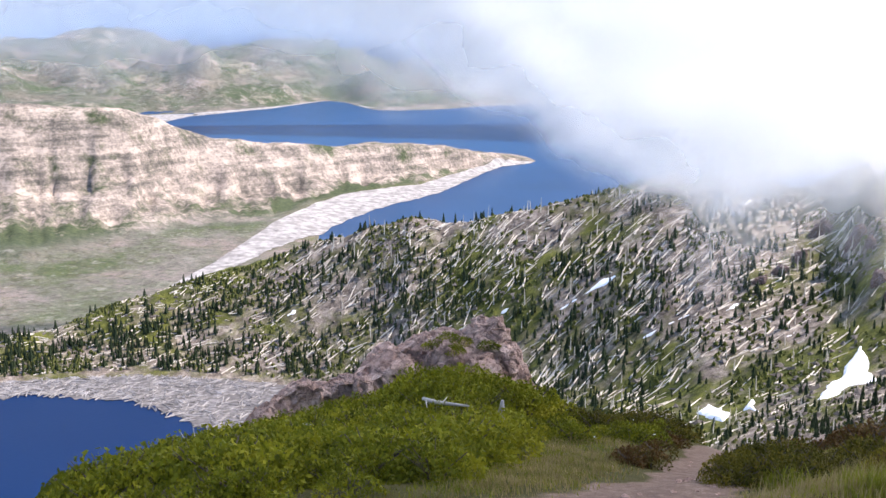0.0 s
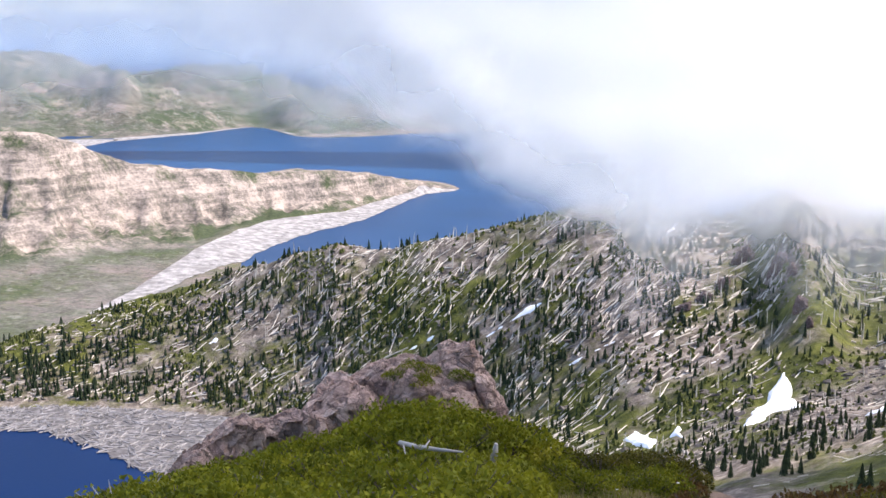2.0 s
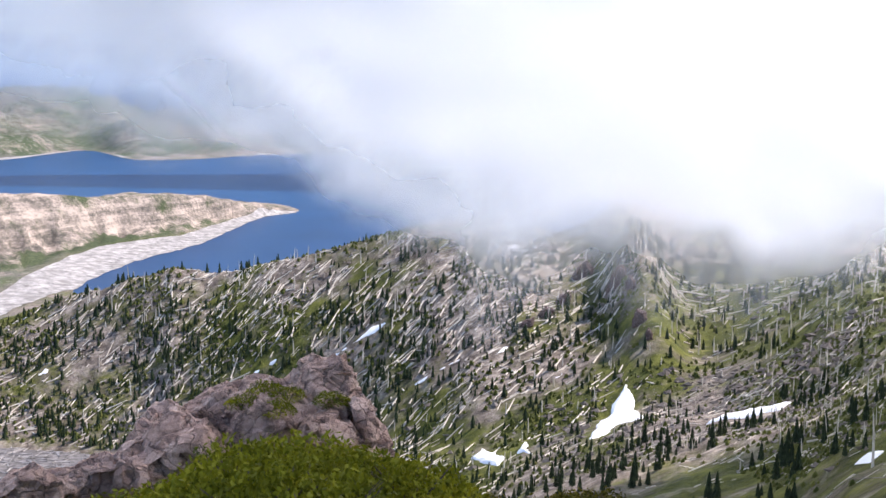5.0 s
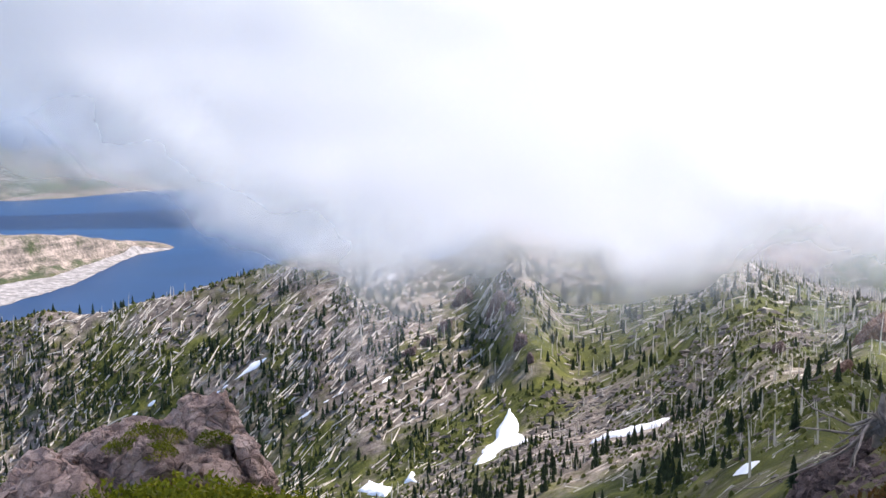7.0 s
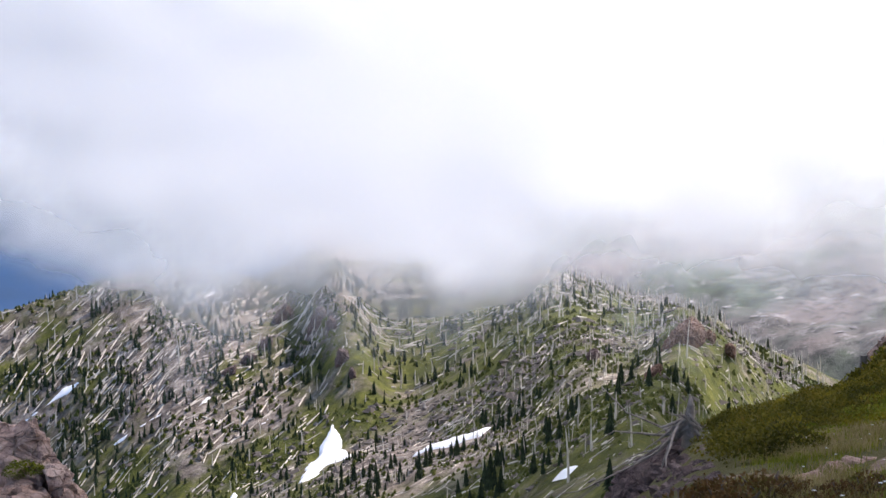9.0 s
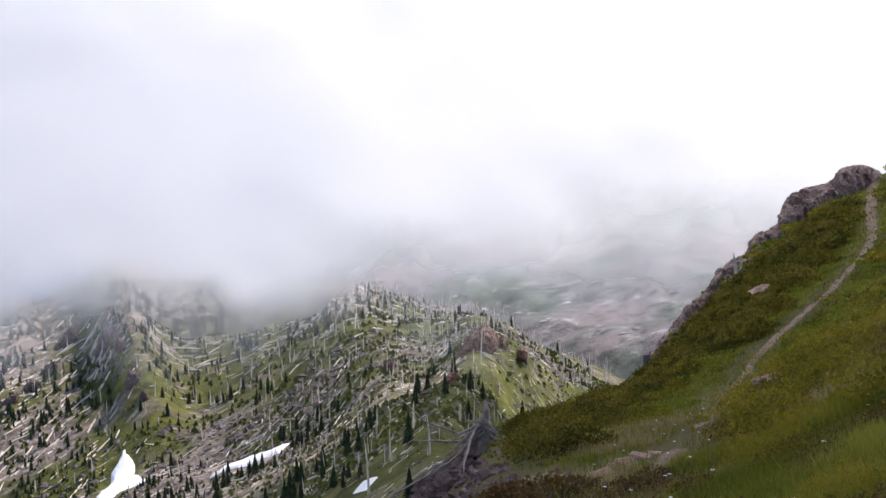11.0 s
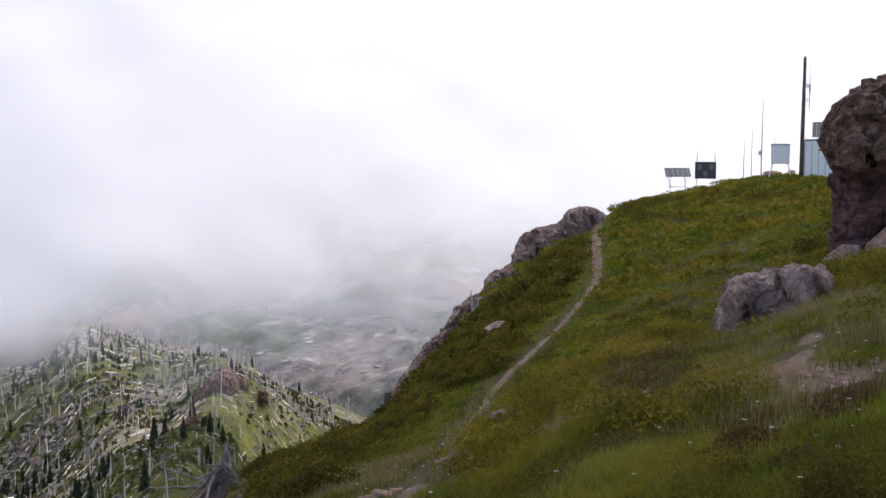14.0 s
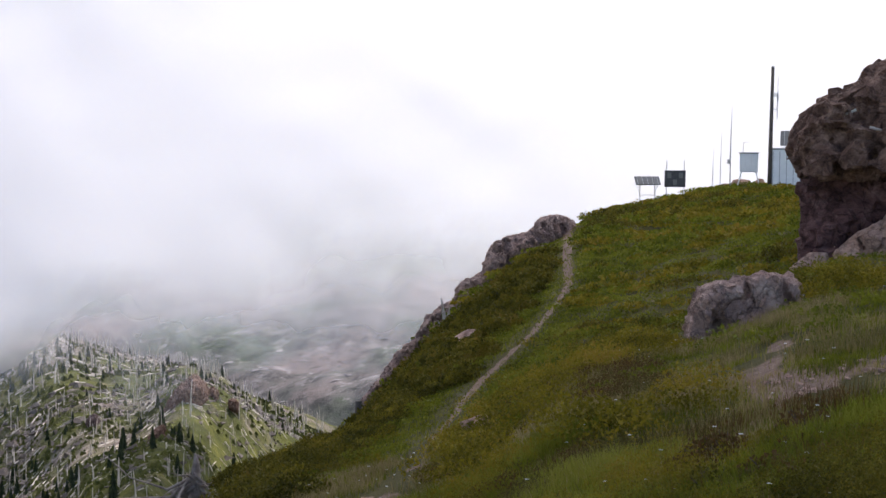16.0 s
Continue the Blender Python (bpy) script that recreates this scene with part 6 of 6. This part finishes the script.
def blades(name, label, material, n, az, rng, tall, width, mask=None, per=14, spread=0.12, kind="stuff", trail=True):
    """Tufts of bent grass blades over a stretch of the hill."""
    a, r = pr.uniform(az[0], az[1], n * 5), np.sqrt(pr.uniform(rng[0] ** 2, rng[1] ** 2, n * 5))
    x, y = r * np.sin(np.radians(a)), r * np.cos(np.radians(a))
    ok = r < np.interp(a, [q[0] for q in RIM], [q[1] for q in RIM]) + 0.4
    for q in (PATH_A, PATH_B, PATH_C, PATH_D, PATH_F):
        ok &= (near_line(q, x, y) > (0.44 if q is PATH_B else 1.25 if q is PATH_A else 0.4) * (0.5 + r / 40)) | (((a < 58) | (not trail)) & (q is PATH_C))
    if mask is not None:
        ok &= mask(a, r, x, y)
    k = np.nonzero(ok)[0][:n]
    sc = np.repeat(np.clip(r[k] / 14, 1, 3.2), per)
    x, y = np.repeat(x[k], per), np.repeat(y[k], per)
    m = len(x)
    x, y = x + pr.normal(size=m) * spread * sc, y + pr.normal(size=m) * spread * sc
    z = height(x, y) - 0.02
    h = pr.uniform(0.5, 1.1, m) * tall * np.sqrt(sc)
    w = width * sc * pr.uniform(0.7, 1.3, m)
    g, bend = pr.uniform(0, math.tau, m), pr.uniform(0.1, 0.55, m) * h
    sx, sy, bx, by = np.cos(g) * w, np.sin(g) * w, -np.sin(g), np.cos(g)
    P = lambda s, t: np.stack([x + sx * s + bx * bend * t * t, y + sy * s + by * bend * t * t, z + h * t * (1 - 0.12 * t)], -1)
    v = np.stack([P(-1, 0), P(1, 0), P(0.75, 0.55), P(-0.75, 0.55), P(0, 1)], 1).reshape(-1, 3)
    i = np.arange(m)[:, None] * 5
    f = np.concatenate([i + [[0, 1, 2]], i + [[0, 2, 3]], i + [[3, 2, 4]]])
    me = bpy.data.meshes.new(name)
    me.from_pydata(v, [], f)
    return thing(name, label, "grass", mesh=me, material=material, kind=kind)


blades("grass", "green meadow grass on the near hill", M_GRASS, 4200, (5, 62), (1.2, 12.5), 0.085, 0.004, per=14)
blades("dry_grass", "yellowed dry grass beside the foot path", M_STRAW, 4200, (12, 56), (1.2, 12), 0.10, 0.0035, lambda a, r, x, y: fbm(x / 0.9, y / 0.9, 3) > -0.25)
blades("meadow_grass", "green meadow grass beside the trail", M_GRASS, 3200, (38, 75), (4.0, 17), 0.13, 0.005, per=12)
blades("meadow_straw", "yellowed grass stalks in the meadow", M_STRAW, 4200, (38, 75), (4.0, 17), 0.2, 0.004, lambda a, r, x, y: fbm(x / 1.4 + 4, y / 1.4, 3) > -0.15, per=9)
blades("tall_grass", "tall lush green grass in the near meadow", M_GRASS, 3000, (44, 73), (4.3, 10.5), 0.24, 0.0045, lambda a, r, x, y: fbm(x / 1.3 + 8, y / 1.3, 3) > -0.2, per=15, spread=0.1)
blades("russet_stalks", "reddish-brown seeding stalks among the grass", M_RED, 330, (50, 73), (4.6, 9.5), 0.26, 0.004, lambda a, r, x, y: fbm(x / 0.9 + 2, y / 0.9, 3) > 0.12, per=9, spread=0.09)
blades("hill_grass", "green grass over the hillside", M_GRASS, 6000, (40, 78), (16, 108), 0.10, 0.006, per=6, spread=0.25)
blades("hilltop_grass", "short green grass on the hilltop", M_GRASS, 2200, (-180, 180), (0.6, 9), 0.09, 0.004, lambda a, r, x, y: (a > 60) | (a < -60), per=12)
blades("trail_straw", "thin dry grass growing over the bare trail", M_STRAW, 500, (58, 72), (6.5, 13), 0.10, 0.004, lambda a, r, x, y: fbm(x / 0.6, y / 0.6, 3) > 0.08, per=9, trail=False)
blades("trail_herbs", "green grass tufts at the edges of the bare trail", M_GRASS, 700, (58, 72), (6.5, 13), 0.10, 0.005, lambda a, r, x, y: (fbm(x / 0.6 + 7, y / 0.6, 3) > 0.05) & (near_line(PATH_C, x, y) > 0.35), per=9, trail=False)
blades("trail_grass", "short green grass along the edges of the trail", M_GRASS, 6000, (43, 55), (15, 80), 0.08, 0.005, lambda a, r, x, y: near_line(PATH_B, x, y) < 1.9, per=9, spread=0.14)
shrub_cover("hill_herbs", "low green herbs covering the hillside meadow", M_GRASS, 1100, (40, 76), (17, 106), (0.9, 2.2), 0.045, 120, 0.5, lambda a, r, x, y: fbm(np.array(x / 5.0 + 3), np.array(y / 5.0), 3) > -0.35, 0.17)
shrub_cover("slope_herbs", "low green herbs beside the hill path", M_GRASS, 800, (40, 74), (13, 42), (0.55, 1.15), 0.034, 120, 0.2, lambda a, r, x, y: fbm(np.array(x / 3.0 + 3), np.array(y / 3.0), 3) > -0.4, 0.2)
shrub_cover("hill_heather", "low olive-brown heather in patches over the hillside", M_HEATHER, 460, (42, 76), (17, 100), (0.9, 2.2), 0.05, 150, 0.7, lambda a, r, x, y: fbm(np.array(x / 8.0 + 30), np.array(y / 8.0), 3) > 0.05, 0.22)


# tufts growing on the crag
for ta, te, tr in ((-0.9, -16.0, 11.7), (0.2, -16.3, 11.5), (-2.0, -16.6, 11.5), (2.4, -16.6, 11.3), (-0.3, -17.0, 11.2)):
    c = copy_thing(protos["g"][0], Matrix())
    c.matrix_basis = pose(*(sight(ta, te, tr) - Vector((0, 0, 0.06))), 0, 0, 60 * ta) @ Matrix.Diagonal((0.46, 0.46, 0.42, 1))


# white meadow flowers
def flower(seed):
    ob = thing("white_flower", "small white meadow flower on a thin stem", "flower", group="white meadow flowers")
    q = np.random.RandomState(seed)
    h = q.uniform(0.25, 0.36)
    part("stem", Bag().add(*tube([(0, 0, -0.05), (0.01, 0, h * 0.5), (0.02, 0.01, h)], (0.003, 0.0025, 0.002), 4)).mesh("stem"), M_GRASS, ob)
    b = Bag()
    for k in range(7):
        g = math.tau * k / 7
        b.add([(0.02, 0.01, h), (0.02 + 0.022 * math.cos(g - 0.35), 0.01 + 0.022 * math.sin(g - 0.35), h + 0.008), (0.02 + 0.034 * math.cos(g), 0.01 + 0.034 * math.sin(g), h + 0.004), (0.02 + 0.022 * math.cos(g + 0.35), 0.01 + 0.022 * math.sin(g + 0.35), h + 0.008)], [(0, 1, 2, 3)])
    part("bloom", b.mesh("bloom"), M_PETAL, ob)
    return ob


fl = [flower(s) for s in (1, 2)]
n_fl = 0
for lo, hi, r0, r1, n in ((5, 20, 6, 11, 16), (40, 46, 8, 16, 34), (46, 70, 5, 18, 60)):
    for k in range(n):
        a, r = pr.uniform(lo, hi), pr.uniform(r0, r1)
        p = spot(a, r)
        m = pose(p.x, p.y, p.z, 0, 0, pr.uniform(0, 360)) @ Matrix.Scale(pr.uniform(0.4, 0.62), 4)
        if n_fl < 2:
            fl[n_fl].matrix_basis = m
        else:
            copy_thing(fl[k % 2], Matrix()).matrix_basis = m
        n_fl += 1


# loose stones on the bare ground of the trails
for k in range(130):
    if k < 100:
        q = PATH_C[pr.randint(0, 6)]
        x, y, s = q[0] + pr.normal() * 0.6, q[1] + pr.normal() * 0.6, pr.uniform(0.015, 0.055)
    else:
        q = PATH_A[pr.randint(1, 6)]
        x, y, s = q[0] + pr.normal() * 0.4, q[1] + pr.normal() * 0.4, pr.uniform(0.015, 0.05)
    thing("path_stone", "small angular stone lying on the bare trail", "stone", pose(x, y, float(height(x, y)) + 0.1 * s, 0, 0, pr.uniform(0, 360)), "stones on the trail",
          Bag().add(*shard((s * 1.3, s, s * 0.55), 700 + k, 12, 4)).mesh("path_stone"), M_ROCK)

for k, (sa, se, s) in enumerate([(40.54, -17.56, 0.3), (41.12, -17.27, 0.26), (41.87, -17.04, 0.34), (42.61, -16.66, 0.3), (43.32, -16.45, 0.2), (39.6, -18.29, 0.24)]):
    p = ground_at(sa, se)
    thing("flat_stone", "flat pinkish-grey stone slab set in the grass by the trail", "stone", pose(p.x, p.y, p.z - 0.02, 4, -5, 40 * k), "stone slabs by the trail",
          Bag().add(*slab((s * 0.5, s * 0.32, s * 0.16), 820 + k)).mesh("flat_stone"), M_ROCK_GREY)
